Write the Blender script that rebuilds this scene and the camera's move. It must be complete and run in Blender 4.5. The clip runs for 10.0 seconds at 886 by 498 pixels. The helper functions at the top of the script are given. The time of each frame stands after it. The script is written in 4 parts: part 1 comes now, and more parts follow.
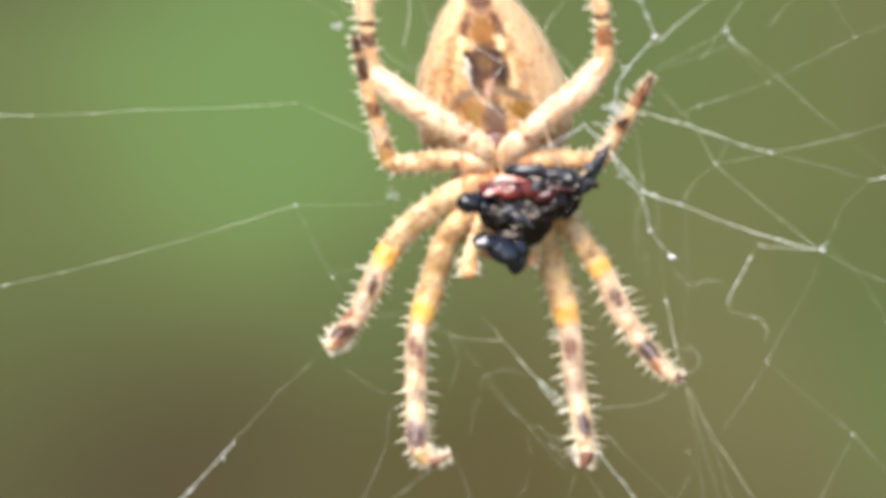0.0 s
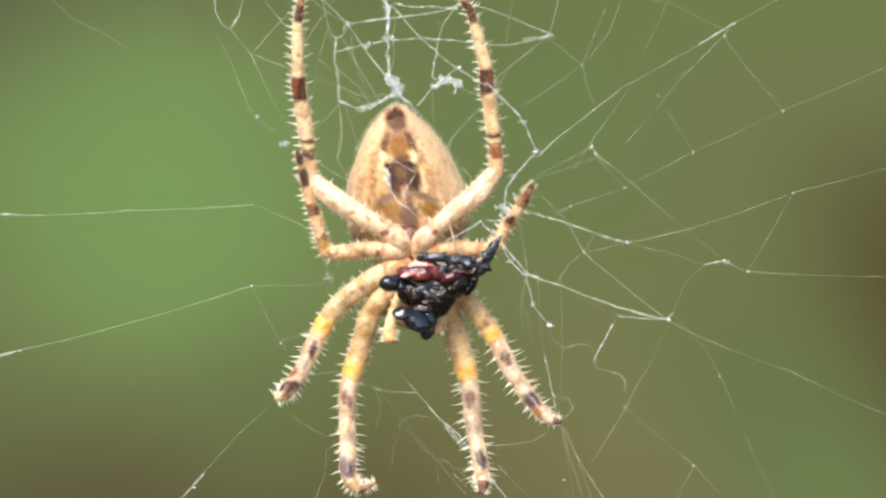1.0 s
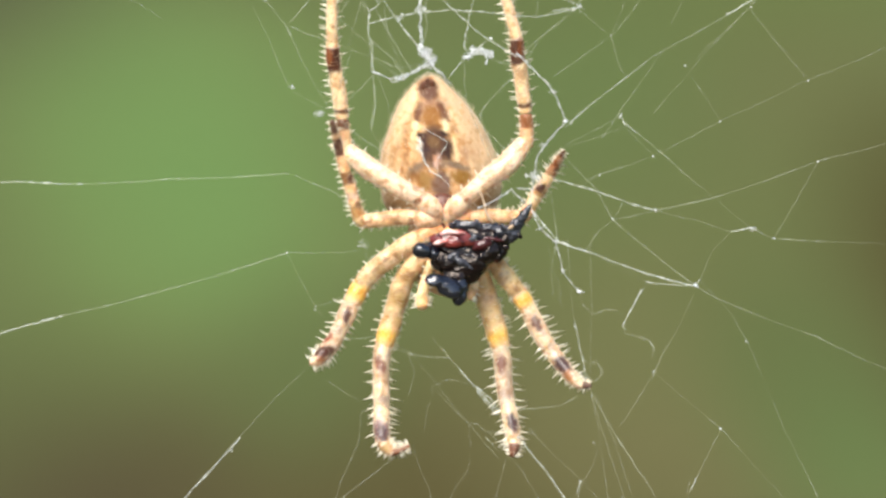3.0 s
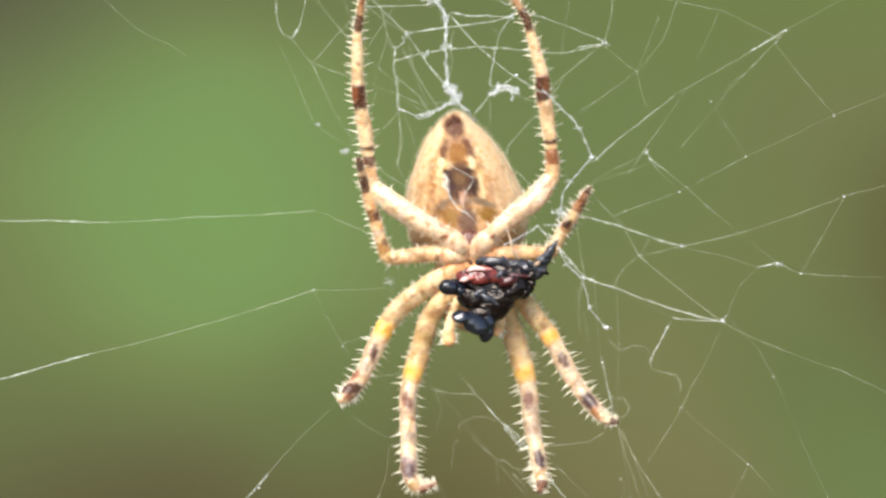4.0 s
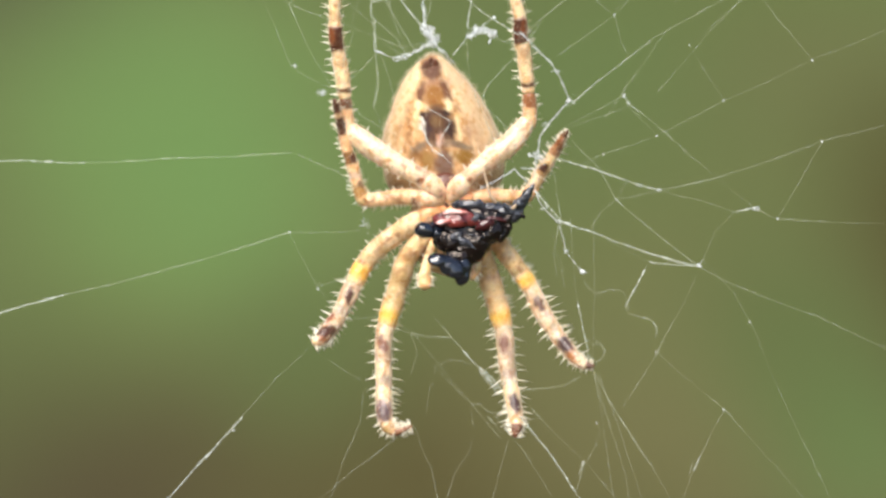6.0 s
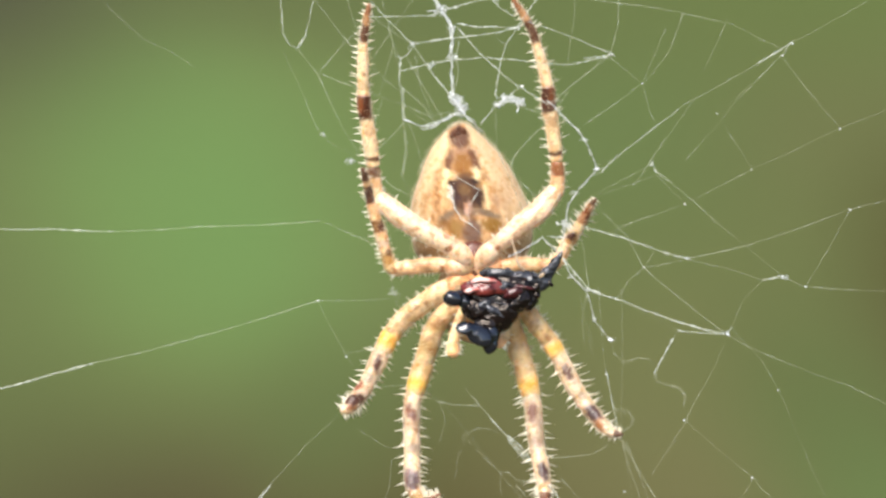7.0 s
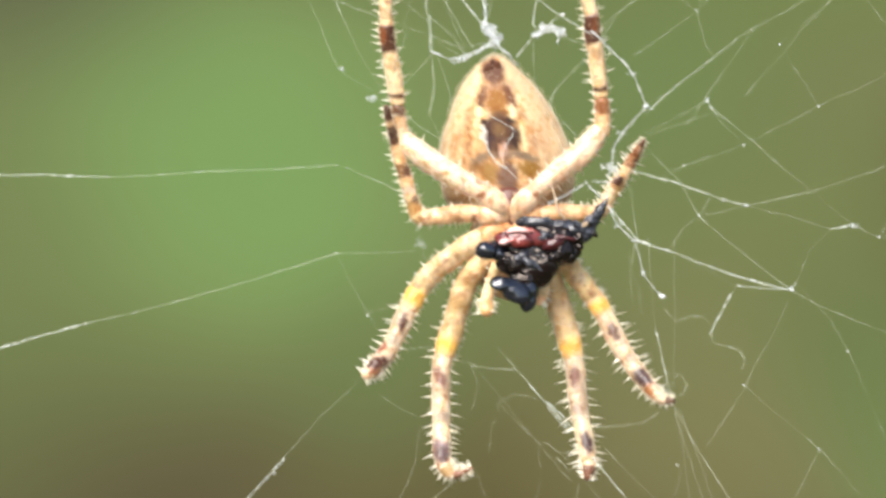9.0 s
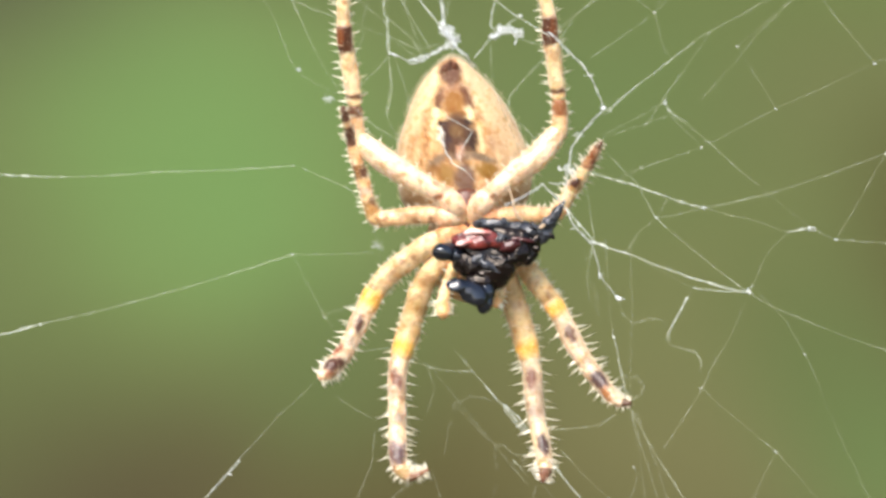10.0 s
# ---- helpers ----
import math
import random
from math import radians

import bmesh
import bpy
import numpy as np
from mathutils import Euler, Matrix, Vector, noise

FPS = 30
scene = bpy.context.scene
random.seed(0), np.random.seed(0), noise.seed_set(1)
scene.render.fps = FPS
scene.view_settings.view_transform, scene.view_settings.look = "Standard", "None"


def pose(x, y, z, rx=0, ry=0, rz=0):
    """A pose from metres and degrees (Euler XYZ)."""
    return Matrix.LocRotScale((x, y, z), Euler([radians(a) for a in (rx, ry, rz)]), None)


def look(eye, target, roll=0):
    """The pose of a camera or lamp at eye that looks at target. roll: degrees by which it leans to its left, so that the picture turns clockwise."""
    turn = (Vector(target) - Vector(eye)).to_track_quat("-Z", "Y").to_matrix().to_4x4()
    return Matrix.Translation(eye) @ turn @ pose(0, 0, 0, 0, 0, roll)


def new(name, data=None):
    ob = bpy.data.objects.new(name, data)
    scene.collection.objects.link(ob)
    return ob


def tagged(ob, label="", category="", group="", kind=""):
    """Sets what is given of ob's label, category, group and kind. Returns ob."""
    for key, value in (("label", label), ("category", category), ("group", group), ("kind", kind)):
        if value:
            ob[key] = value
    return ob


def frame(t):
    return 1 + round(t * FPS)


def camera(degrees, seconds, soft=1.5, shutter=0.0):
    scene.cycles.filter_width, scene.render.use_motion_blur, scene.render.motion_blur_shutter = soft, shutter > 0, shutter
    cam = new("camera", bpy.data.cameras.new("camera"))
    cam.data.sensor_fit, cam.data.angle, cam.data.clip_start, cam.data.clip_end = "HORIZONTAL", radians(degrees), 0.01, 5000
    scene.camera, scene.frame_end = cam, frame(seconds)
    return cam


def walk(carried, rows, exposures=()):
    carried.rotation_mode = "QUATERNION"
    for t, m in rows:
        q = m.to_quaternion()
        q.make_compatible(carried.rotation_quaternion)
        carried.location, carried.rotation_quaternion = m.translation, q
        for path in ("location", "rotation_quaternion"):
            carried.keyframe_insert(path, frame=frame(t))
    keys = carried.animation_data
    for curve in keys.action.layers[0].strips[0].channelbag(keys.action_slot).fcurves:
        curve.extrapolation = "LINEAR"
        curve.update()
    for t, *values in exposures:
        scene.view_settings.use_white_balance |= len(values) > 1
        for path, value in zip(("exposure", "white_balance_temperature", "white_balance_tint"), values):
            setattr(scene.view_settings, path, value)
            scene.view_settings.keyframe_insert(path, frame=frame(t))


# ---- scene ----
cam = camera(15.0, 10.0, soft=2.55, shutter=0.4)
PATH = [
    (0.00, pose(0.00069, -0.14837, 1.30043, 88.800, -0.500, 1.731)),
    (0.10, pose(0.00075, -0.14666, 1.30047, 88.787, -0.400, 1.805)),
    (0.20, pose(0.00069, -0.14779, 1.30042, 88.875, -0.350, 1.722)),
    (0.30, pose(0.00060, -0.14893, 1.30029, 89.199, -0.300, 1.560)),
    (0.40, pose(0.00051, -0.15009, 1.30019, 89.429, -0.300, 1.368)),
    (0.50, pose(0.00045, -0.15127, 1.30010, 89.667, -0.250, 1.267)),
    (0.60, pose(0.00028, -0.15686, 1.30004, 89.818, -0.250, 0.986)),
    (0.70, pose(0.00011, -0.16358, 1.30000, 89.949, -0.280, 0.607)),
    (0.80, pose(-0.00000, -0.17483, 1.30000, 90.116, -0.300, 0.231)),
    (0.90, pose(-0.00000, -0.18236, 1.30003, 90.250, -0.300, -0.011)),
    (1.00, pose(0.00002, -0.18738, 1.30009, 90.369, -0.300, -0.101)),
    (1.20, pose(0.00006, -0.19057, 1.30012, 90.398, -0.280, -0.241)),
    (1.50, pose(0.00008, -0.19076, 1.30011, 90.354, -0.260, -0.311)),
    (1.70, pose(0.00005, -0.19095, 1.30005, 90.150, -0.240, -0.195)),
    (2.00, pose(-0.00011, -0.19134, 1.29990, 89.681, -0.220, 0.400)),
    (2.20, pose(-0.00017, -0.19154, 1.29982, 89.407, -0.300, 0.614)),
    (3.30, pose(-0.00004, -0.19075, 1.29999, 89.973, -0.100, 0.151)),
    (3.50, pose(0.00000, -0.19056, 1.30000, 90.000, -0.000, 0.000)),
    (3.70, pose(-0.00006, -0.19076, 1.30008, 90.266, -0.000, 0.195)),
    (4.00, pose(-0.00024, -0.19116, 1.30012, 90.425, -0.000, 0.814)),
    (4.20, pose(-0.00032, -0.19118, 1.30008, 90.301, -0.050, 1.088)),
    (4.50, pose(-0.00040, -0.19120, 1.30005, 90.221, -0.170, 1.371)),
    (4.70, pose(-0.00043, -0.19121, 1.30001, 90.133, -0.280, 1.460)),
    (5.00, pose(-0.00043, -0.19121, 1.29996, 89.991, -0.400, 1.478)),
    (5.20, pose(-0.00034, -0.19118, 1.29996, 89.956, -0.400, 1.186)),
    (5.50, pose(-0.00021, -0.19135, 1.29986, 89.575, -0.380, 0.746)),
    (5.70, pose(-0.00011, -0.19059, 1.29978, 89.283, -0.350, 0.447)),
    (6.80, pose(-0.00018, -0.19059, 1.30018, 90.655, -0.330, 0.589)),
    (7.00, pose(-0.00027, -0.19079, 1.30016, 90.602, -0.330, 0.882)),
    (7.20, pose(-0.00029, -0.19081, 1.30021, 90.788, -0.350, 0.951)),
    (7.50, pose(-0.00024, -0.19098, 1.30015, 90.575, -0.400, 0.766)),
    (7.70, pose(-0.00013, -0.19076, 1.30007, 90.266, -0.450, 0.414)),
    (8.00, pose(-0.00001, -0.19019, 1.29990, 89.672, -0.500, 0.092)),
    (8.20, pose(-0.00000, -0.18868, 1.29987, 89.473, -0.500, 0.076)),
    (8.35, pose(-0.00003, -0.18237, 1.29991, 89.390, -0.450, 0.337)),
    (8.50, pose(-0.00001, -0.17680, 1.29997, 89.381, -0.390, 0.728)),
    (8.70, pose(0.00005, -0.17328, 1.30000, 89.378, -0.300, 1.179)),
    (8.85, pose(0.00007, -0.17236, 1.30000, 89.502, -0.250, 1.428)),
    (9.00, pose(0.00009, -0.17175, 1.29999, 89.814, -0.210, 1.647)),
    (9.20, pose(0.00011, -0.17177, 1.29998, 90.059, -0.200, 1.901)),
    (9.50, pose(0.00010, -0.17160, 1.29997, 90.275, -0.210, 1.686)),
    (10.00, pose(0.00006, -0.17139, 1.29999, 89.843, -0.400, 0.905)),
]
walk(cam, PATH, ((0, 0.46, 6500, 15), (0.5, 0.45, 6500, 15), (1.0, 0.36, 6500, 12), (2.0, 0.36, 6500, 12), (3.5, 0.46, 6500, 12), (4.7, 0.44, 6500, 12), (5.5, 0.38, 6500, 12), (7.0, 0.46, 6500, 12),
                 (8.0, 0.46, 6500, 12), (8.8, 0.60, 6500, 12), (10.0, 0.60, 6500, 12)))
cam.data.dof.use_dof = True
cam.data.dof.focus_distance = 0.1855
cam.data.dof.aperture_fstop = 110.0

# ---- daylight: bright shade, a broad soft sun from the upper front ----
SUN_HEIGHT, SUN_TURN = 44.0, 200.0
world = bpy.data.worlds.new("sky")
scene.world = world
world.use_nodes = True
sky = world.node_tree.nodes.new("ShaderNodeTexSky")
sky.sky_type = "NISHITA"
sky.sun_disc = False
sky.sun_elevation = radians(SUN_HEIGHT)
sky.sun_rotation = radians(SUN_TURN)
world.node_tree.links.new(sky.outputs[0], world.node_tree.nodes["Background"].inputs[0])
world.node_tree.nodes["Background"].inputs[1].default_value = 0.15
sun = new("sun", bpy.data.lights.new("sun", "SUN"))
sun.data.energy = 4.15
sun.data.angle = radians(38)
sun.data.color = (1.0, 0.95, 0.86)
sun_way = Vector((math.sin(radians(SUN_TURN)) * math.cos(radians(SUN_HEIGHT)),
                  math.cos(radians(SUN_TURN)) * math.cos(radians(SUN_HEIGHT)), math.sin(radians(SUN_HEIGHT))))
sun.matrix_world = look(sun_way * 30, (0, 0, 0))

HUB = Vector((0.0, 0.0, 1.3))
STEP = 0.032e-3


def g(u, v, d=0.0):
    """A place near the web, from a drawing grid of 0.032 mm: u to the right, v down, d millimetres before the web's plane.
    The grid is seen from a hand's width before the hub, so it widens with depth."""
    k = spread_at(d)
    return Vector(((u - 784) * STEP * k, -d * 0.001, HUB.z - (v - 441) * STEP * k))


def spread_at(d):
    return 1 - d / 190.56


def grid_of(p):
    """The drawing grid's u and v of a place."""
    k = STEP * spread_at(-p.y * 1000)
    return 784 + p.x / k, 441 + (HUB.z - p.z) / k


# ---- materials ----
def material(name):
    m = bpy.data.materials.new(name)
    m.use_nodes = True
    return m, m.node_tree.nodes, m.node_tree.links, m.node_tree.nodes["Principled BSDF"]


def mix(nodes, links, blend, fac, a, b):
    n = nodes.new("ShaderNodeMix")
    n.data_type, n.blend_type = "RGBA", blend
    for socket, value in ((n.inputs["Factor"], fac), (n.inputs[6], a), (n.inputs[7], b)):
        if isinstance(value, bpy.types.NodeSocket):
            links.new(value, socket)
        elif isinstance(value, tuple):
            socket.default_value = (*value, 1)
        else:
            socket.default_value = value
    return n.outputs[2]


def noise_at(nodes, links, scale, detail=3.0, rough=0.55):
    where = nodes.new("ShaderNodeNewGeometry")
    n = nodes.new("ShaderNodeTexNoise")
    n.inputs["Scale"].default_value, n.inputs["Detail"].default_value = scale, detail
    n.inputs["Roughness"].default_value = rough
    links.new(where.outputs["Position"], n.inputs["Vector"])
    return n.outputs["Fac"]


def spread(nodes, links, value, low, high, a=0.0, b=1.0):
    n = nodes.new("ShaderNodeMapRange")
    n.interpolation_type = "SMOOTHSTEP"
    for i, x in ((1, low), (2, high), (3, a), (4, b)):
        n.inputs[i].default_value = x
    links.new(value, n.inputs[0])
    return n.outputs[0]


def relief(nodes, links, shader, value, strength, distance):
    b = nodes.new("ShaderNodeBump")
    b.inputs["Strength"].default_value, b.inputs["Distance"].default_value = strength, distance
    links.new(value, b.inputs["Height"])
    links.new(b.outputs[0], shader.inputs["Normal"])


def cuticle(name, rough, mottle, under):
    """A spider's skin: the pigment laid on the mesh, with fine freckles and pores."""
    m, nodes, links, shader = material(name)
    pigment = nodes.new("ShaderNodeVertexColor")
    pigment.layer_name = "pigment"
    coarse = spread(nodes, links, noise_at(nodes, links, 2600, 4), 0.5, 0.68)
    fine = spread(nodes, links, noise_at(nodes, links, 9000, 3), 0.45, 0.75)
    c = mix(nodes, links, "MULTIPLY", coarse, pigment.outputs[0], mottle)
    freckle = nodes.new("ShaderNodeMath")
    freckle.operation = "MULTIPLY"
    freckle.inputs[1].default_value = 0.45
    links.new(fine, freckle.inputs[0])
    c = mix(nodes, links, "MULTIPLY", freckle.outputs[0], c, (0.72, 0.56, 0.42))
    links.new(c, shader.inputs["Base Color"])
    shader.inputs["Roughness"].default_value = rough
    shader.inputs["Subsurface Weight"].default_value = under
    shader.inputs["Subsurface Radius"].default_value = (1.0, 0.55, 0.3)
    shader.inputs["Subsurface Scale"].default_value = 0.00016
    shader.inputs["Sheen Weight"].default_value = 0.5
    shader.inputs["Sheen Roughness"].default_value = 0.35
    shader.inputs["Sheen Tint"].default_value = (1.0, 0.86, 0.66, 1)
    relief(nodes, links, shader, noise_at(nodes, links, 7000, 3), 0.35, 0.00004)
    return m


leg_skin = cuticle("leg_skin", 0.33, (0.82, 0.68, 0.52), 0.5)
belly_skin = cuticle("belly_skin", 0.55, (0.86, 0.72, 0.54), 0.12)
leg_skin.node_tree.nodes["Principled BSDF"].inputs["Specular IOR Level"].default_value = 0.4
belly_skin.node_tree.nodes["Principled BSDF"].inputs["Specular IOR Level"].default_value = 0.2


def plain(name, colour, second, scale, rough, bump=0.0, under=0.0):
    m, nodes, links, shader = material(name)
    grain = spread(nodes, links, noise_at(nodes, links, scale, 4), 0.35, 0.7)
    links.new(mix(nodes, links, "MIX", grain, colour, second), shader.inputs["Base Color"])
    shader.inputs["Roughness"].default_value = rough
    if bump:
        relief(nodes, links, shader, noise_at(nodes, links, scale * 2.2, 4), 0.6, bump)
    if under:
        shader.inputs["Subsurface Weight"].default_value = under
        shader.inputs["Subsurface Scale"].default_value = 0.0003
    return m


bristle_skin = plain("bristle_skin", (0.95, 0.90, 0.75), (0.86, 0.75, 0.54), 4000, 0.45)
fuzz_skin = plain("fuzz_skin", (0.95, 0.83, 0.63), (0.84, 0.66, 0.42), 3000, 0.5)
silk = plain("silk", (0.90, 0.93, 0.76), (0.76, 0.79, 0.62), 5000, 0.35)
bright_silk = plain("bright_silk", (0.92, 0.95, 0.86), (0.80, 0.84, 0.74), 5000, 0.35)
matted = plain("matted_silk", (0.92, 0.94, 0.93), (0.8, 0.83, 0.82), 5000, 0.4)


def thin_silk(m, low, high):
    """Varies a thread's opacity: painted glints and beads along it and longer faint stretches."""
    nodes, links = m.node_tree.nodes, m.node_tree.links
    beads = spread(nodes, links, noise_at(nodes, links, 2600, 2), 0.4, 0.68, low, high)
    runs = spread(nodes, links, noise_at(nodes, links, 260, 1), 0.36, 0.64, 0.55, 1.1)
    n = nodes.new("ShaderNodeMath")
    n.operation = "MULTIPLY"
    links.new(beads, n.inputs[0])
    links.new(runs, n.inputs[1])
    links.new(n.outputs[0], nodes["Principled BSDF"].inputs["Alpha"])


thin_silk(silk, 0.06, 0.19)
thin_silk(bright_silk, 0.16, 0.42)
thin_silk(matted, 0.42, 0.95)
bead_silk = plain("bead_silk", (0.93, 0.95, 0.94), (0.85, 0.88, 0.86), 5000, 0.3)
prey_black = plain("prey_black", (0.003, 0.0025, 0.0025), (0.013, 0.007, 0.006), 3600, 0.17, 0.000016)
prey_black.node_tree.nodes["Principled BSDF"].inputs["Specular IOR Level"].default_value = 0.45
prey_black.node_tree.nodes["Principled BSDF"].inputs["Specular Tint"].default_value = (1.0, 0.88, 0.78, 1)
# pink tissue; the pale tone paints its wet highlight into the base colour
prey_pink = plain("prey_pink", (0.88, 0.58, 0.53), (0.42, 0.09, 0.07), 1500, 0.14, 0.000014)
prey_shell = plain("prey_shell", (0.004, 0.005, 0.008), (0.012, 0.014, 0.021), 1500, 0.11, 0.000012)
prey_shell.node_tree.nodes["Principled BSDF"].inputs["Specular IOR Level"].default_value = 0.9
# black shell whose sky reflection is painted in as blue-grey base colour
prey_painted_sheen = plain("prey_painted_sheen", (0.014, 0.015, 0.019), (0.075, 0.078, 0.09), 4200, 0.2, 0.000016)
prey_red = plain("prey_red", (0.18, 0.030, 0.023), (0.025, 0.006, 0.005), 1800, 0.14, 0.00002)
prey_maroon = plain("prey_maroon", (0.075, 0.014, 0.014), (0.016, 0.006, 0.006), 1500, 0.16, 0.00001)
prey_pale = plain("prey_pale", (0.5, 0.36, 0.22), (0.3, 0.2, 0.12), 2600, 0.4)
soil = plain("soil", (0.075, 0.058, 0.036), (0.06, 0.066, 0.028), 1.4, 0.9, 0.02)


# ---- building helpers ----
def part(name, bm, mat, parent=None, label="", smooth=True):
    """Links a bmesh as one mesh object, under its thing or part."""
    data = bpy.data.meshes.new(name)
    bm.to_mesh(data)
    bm.free()
    data.materials.append(mat)
    if smooth:
        data.shade_smooth()
    ob = new(name, data)
    if parent is not None:
        ob.parent = parent
    if label:
        tagged(ob, label)
    return ob


def curve_points(points, each):
    """Catmull-Rom through tuples of any length."""
    pts = [np.array(p, float) for p in points]
    pts = [2 * pts[0] - pts[1]] + pts + [2 * pts[-1] - pts[-2]]
    out = []
    for i in range(1, len(pts) - 2):
        a, b, c, d = pts[i - 1:i + 3]
        for k in range(each):
            t = k / each
            out.append(0.5 * (2 * b + (c - a) * t + (2 * a - 5 * b + 4 * c - d) * t * t + (3 * b - a - 3 * c + d) * t ** 3))
    return [tuple(float(x) for x in p) for p in out + [pts[-2]]]


def tube(bm, spine, radii, sides=10, flat=1.0):
    """A closed tube round a spine of Vectors; gives the rings of vertices."""
    rings, side = [], None
    for i, p in enumerate(spine):
        way = (spine[min(i + 1, len(spine) - 1)] - spine[max(i - 1, 0)]).normalized()
        if side is None:
            side = way.cross(Vector((0, 1, 0.02)))
        side = (side - way * side.dot(way)).normalized()
        up = way.cross(side)
        r = radii[i]
        rings.append([bm.verts.new(p + r * (math.cos(a) * side + flat * math.sin(a) * up))
                      for a in (2 * math.pi * k / sides for k in range(sides))])
    for low, high in zip(rings, rings[1:]):
        for k in range(sides):
            bm.faces.new((low[k], low[(k + 1) % sides], high[(k + 1) % sides], high[k]))
    bm.faces.new(rings[0][::-1])
    bm.faces.new(rings[-1])
    return rings


def spike(bm, root, tip, r, bend=0.0):
    """A thin tapered hair of two lengths, bent a little."""
    way = (tip - root).normalized()
    side = way.orthogonal().normalized()
    up = way.cross(side)
    mid = (root + tip) / 2 + up * bend * (tip - root).length
    rows = []
    for p, q in ((root, r), (mid, r * 0.7)):
        rows.append([bm.verts.new(p + q * (math.cos(a) * side + math.sin(a) * up)) for a in (0.0, 2.094, 4.189)])
    end = bm.verts.new(tip)
    for k in range(3):
        j = (k + 1) % 3
        bm.faces.new((rows[0][k], rows[0][j], rows[1][j], rows[1][k]))
        bm.faces.new((rows[1][k], rows[1][j], end))


def blend3(a, b, t):
    t = min(1.0, max(0.0, t))
    return tuple(x + (y - x) * t for x, y in zip(a, b))


def soft_step(x, low, high):
    t = min(1.0, max(0.0, (x - low) / (high - low)))
    return t * t * (3 - 2 * t)


# ---- the setting ----
PATCHES = (
    (-0.164, 1.336, 0.262, 0.182, (0.118, 0.175, 0.058), 0.92),
    (-0.146, 1.340, 0.140, 0.110, (0.108, 0.198, 0.062), 0.65),
    (-0.262, 1.480, 0.220, 0.150, (0.052, 0.053, 0.033), 0.95),
    (-0.095, 1.468, 0.140, 0.085, (0.078, 0.096, 0.038), 0.75),
    (-0.272, 1.290, 0.080, 0.200, (0.080, 0.090, 0.038), 0.28),
    (-0.200, 1.133, 0.258, 0.160, (0.062, 0.052, 0.026), 1.0),
    (-0.010, 1.146, 0.223, 0.162, (0.071, 0.061, 0.024), 0.95),
    (-0.086, 1.237, 0.110, 0.090, (0.080, 0.110, 0.039), 0.60),
    (0.088, 1.203, 0.120, 0.100, (0.112, 0.102, 0.045), 0.80),
    (0.105, 1.255, 0.125, 0.105, (0.106, 0.114, 0.046), 0.75),
    (0.061, 1.383, 0.140, 0.110, (0.086, 0.124, 0.043), 0.80),
    (0.000, 1.480, 0.183, 0.105, (0.084, 0.113, 0.040), 0.85),
    (0.180, 1.455, 0.203, 0.100, (0.084, 0.115, 0.037), 0.90),
    (0.190, 1.205, 0.095, 0.085, (0.083, 0.122, 0.042), 0.85),
    (0.254, 1.285, 0.098, 0.125, (0.047, 0.038, 0.013), 0.90),
    (0.160, 1.250, 0.072, 0.080, (0.066, 0.092, 0.031), 0.50),
    (0.284, 1.120, 0.122, 0.073, (0.060, 0.060, 0.025), 0.70),
)


def build_backdrop():
    """Out-of-focus garden growth far behind the web: a tall curved sheet in soft patches of leaf green and earth."""
    bm = bmesh.new()
    rows = []
    for j in range(13):
        z = -0.05 + 2.5 * j / 12
        ring = []
        for i in range(61):
            a = radians(-100 + 200 * i / 60)
            r = 1.51 + 0.08 * (1 - math.cos(2.2 * a)) + 0.15 * (j / 12) ** 2
            ring.append(bm.verts.new((r * math.sin(a), r * math.cos(a), z)))
        rows.append(ring)
    for low, high in zip(rows, rows[1:]):
        for i in range(60):
            bm.faces.new((low[i + 1], low[i], high[i], high[i + 1]))
    m, nodes, links, shader = material("far_growth")
    where = nodes.new("ShaderNodeNewGeometry").outputs["Position"]
    wander = nodes.new("ShaderNodeTexNoise")
    wander.inputs["Scale"].default_value, wander.inputs["Detail"].default_value = 5.4, 0.0
    links.new(where, wander.inputs["Vector"])
    shift = nodes.new("ShaderNodeVectorMath")
    shift.operation = "MULTIPLY_ADD"
    shift.inputs[1].default_value, shift.inputs[2].default_value = (0.08, 0.08, 0.08), (-0.04, -0.04, -0.04)
    links.new(wander.outputs["Color"], shift.inputs[0])
    moved = nodes.new("ShaderNodeVectorMath")
    links.new(where, moved.inputs[0])
    links.new(shift.outputs[0], moved.inputs[1])
    large = spread(nodes, links, noise_at(nodes, links, 3.2, 0.0), 0.35, 0.65)
    c = mix(nodes, links, "MIX", large, (0.088, 0.112, 0.039), (0.094, 0.105, 0.042))
    # each patch: across, height, half width, half height, colour, strength
    for x, z, rx, rz, colour, k in PATCHES:
        off = nodes.new("ShaderNodeVectorMath")
        off.operation = "SUBTRACT"
        links.new(moved.outputs[0], off.inputs[0])
        off.inputs[1].default_value = (x, 1.5, z)
        scaled = nodes.new("ShaderNodeVectorMath")
        scaled.operation = "MULTIPLY"
        links.new(off.outputs[0], scaled.inputs[0])
        scaled.inputs[1].default_value = (1 / rx, 0.0, 1 / rz)
        far = nodes.new("ShaderNodeVectorMath")
        far.operation = "LENGTH"
        links.new(scaled.outputs[0], far.inputs[0])
        c = mix(nodes, links, "MIX", spread(nodes, links, far.outputs["Value"], 1.0, 0.0, 0.0, k), c, colour)
    links.new(c, shader.inputs["Base Color"])
    shader.inputs["Roughness"].default_value = 0.95
    shader.inputs["Specular IOR Level"].default_value = 0.1
    return tagged(part("backdrop", bm, m), "soft green and brown garden growth far out of focus", "backdrop", kind="structure")


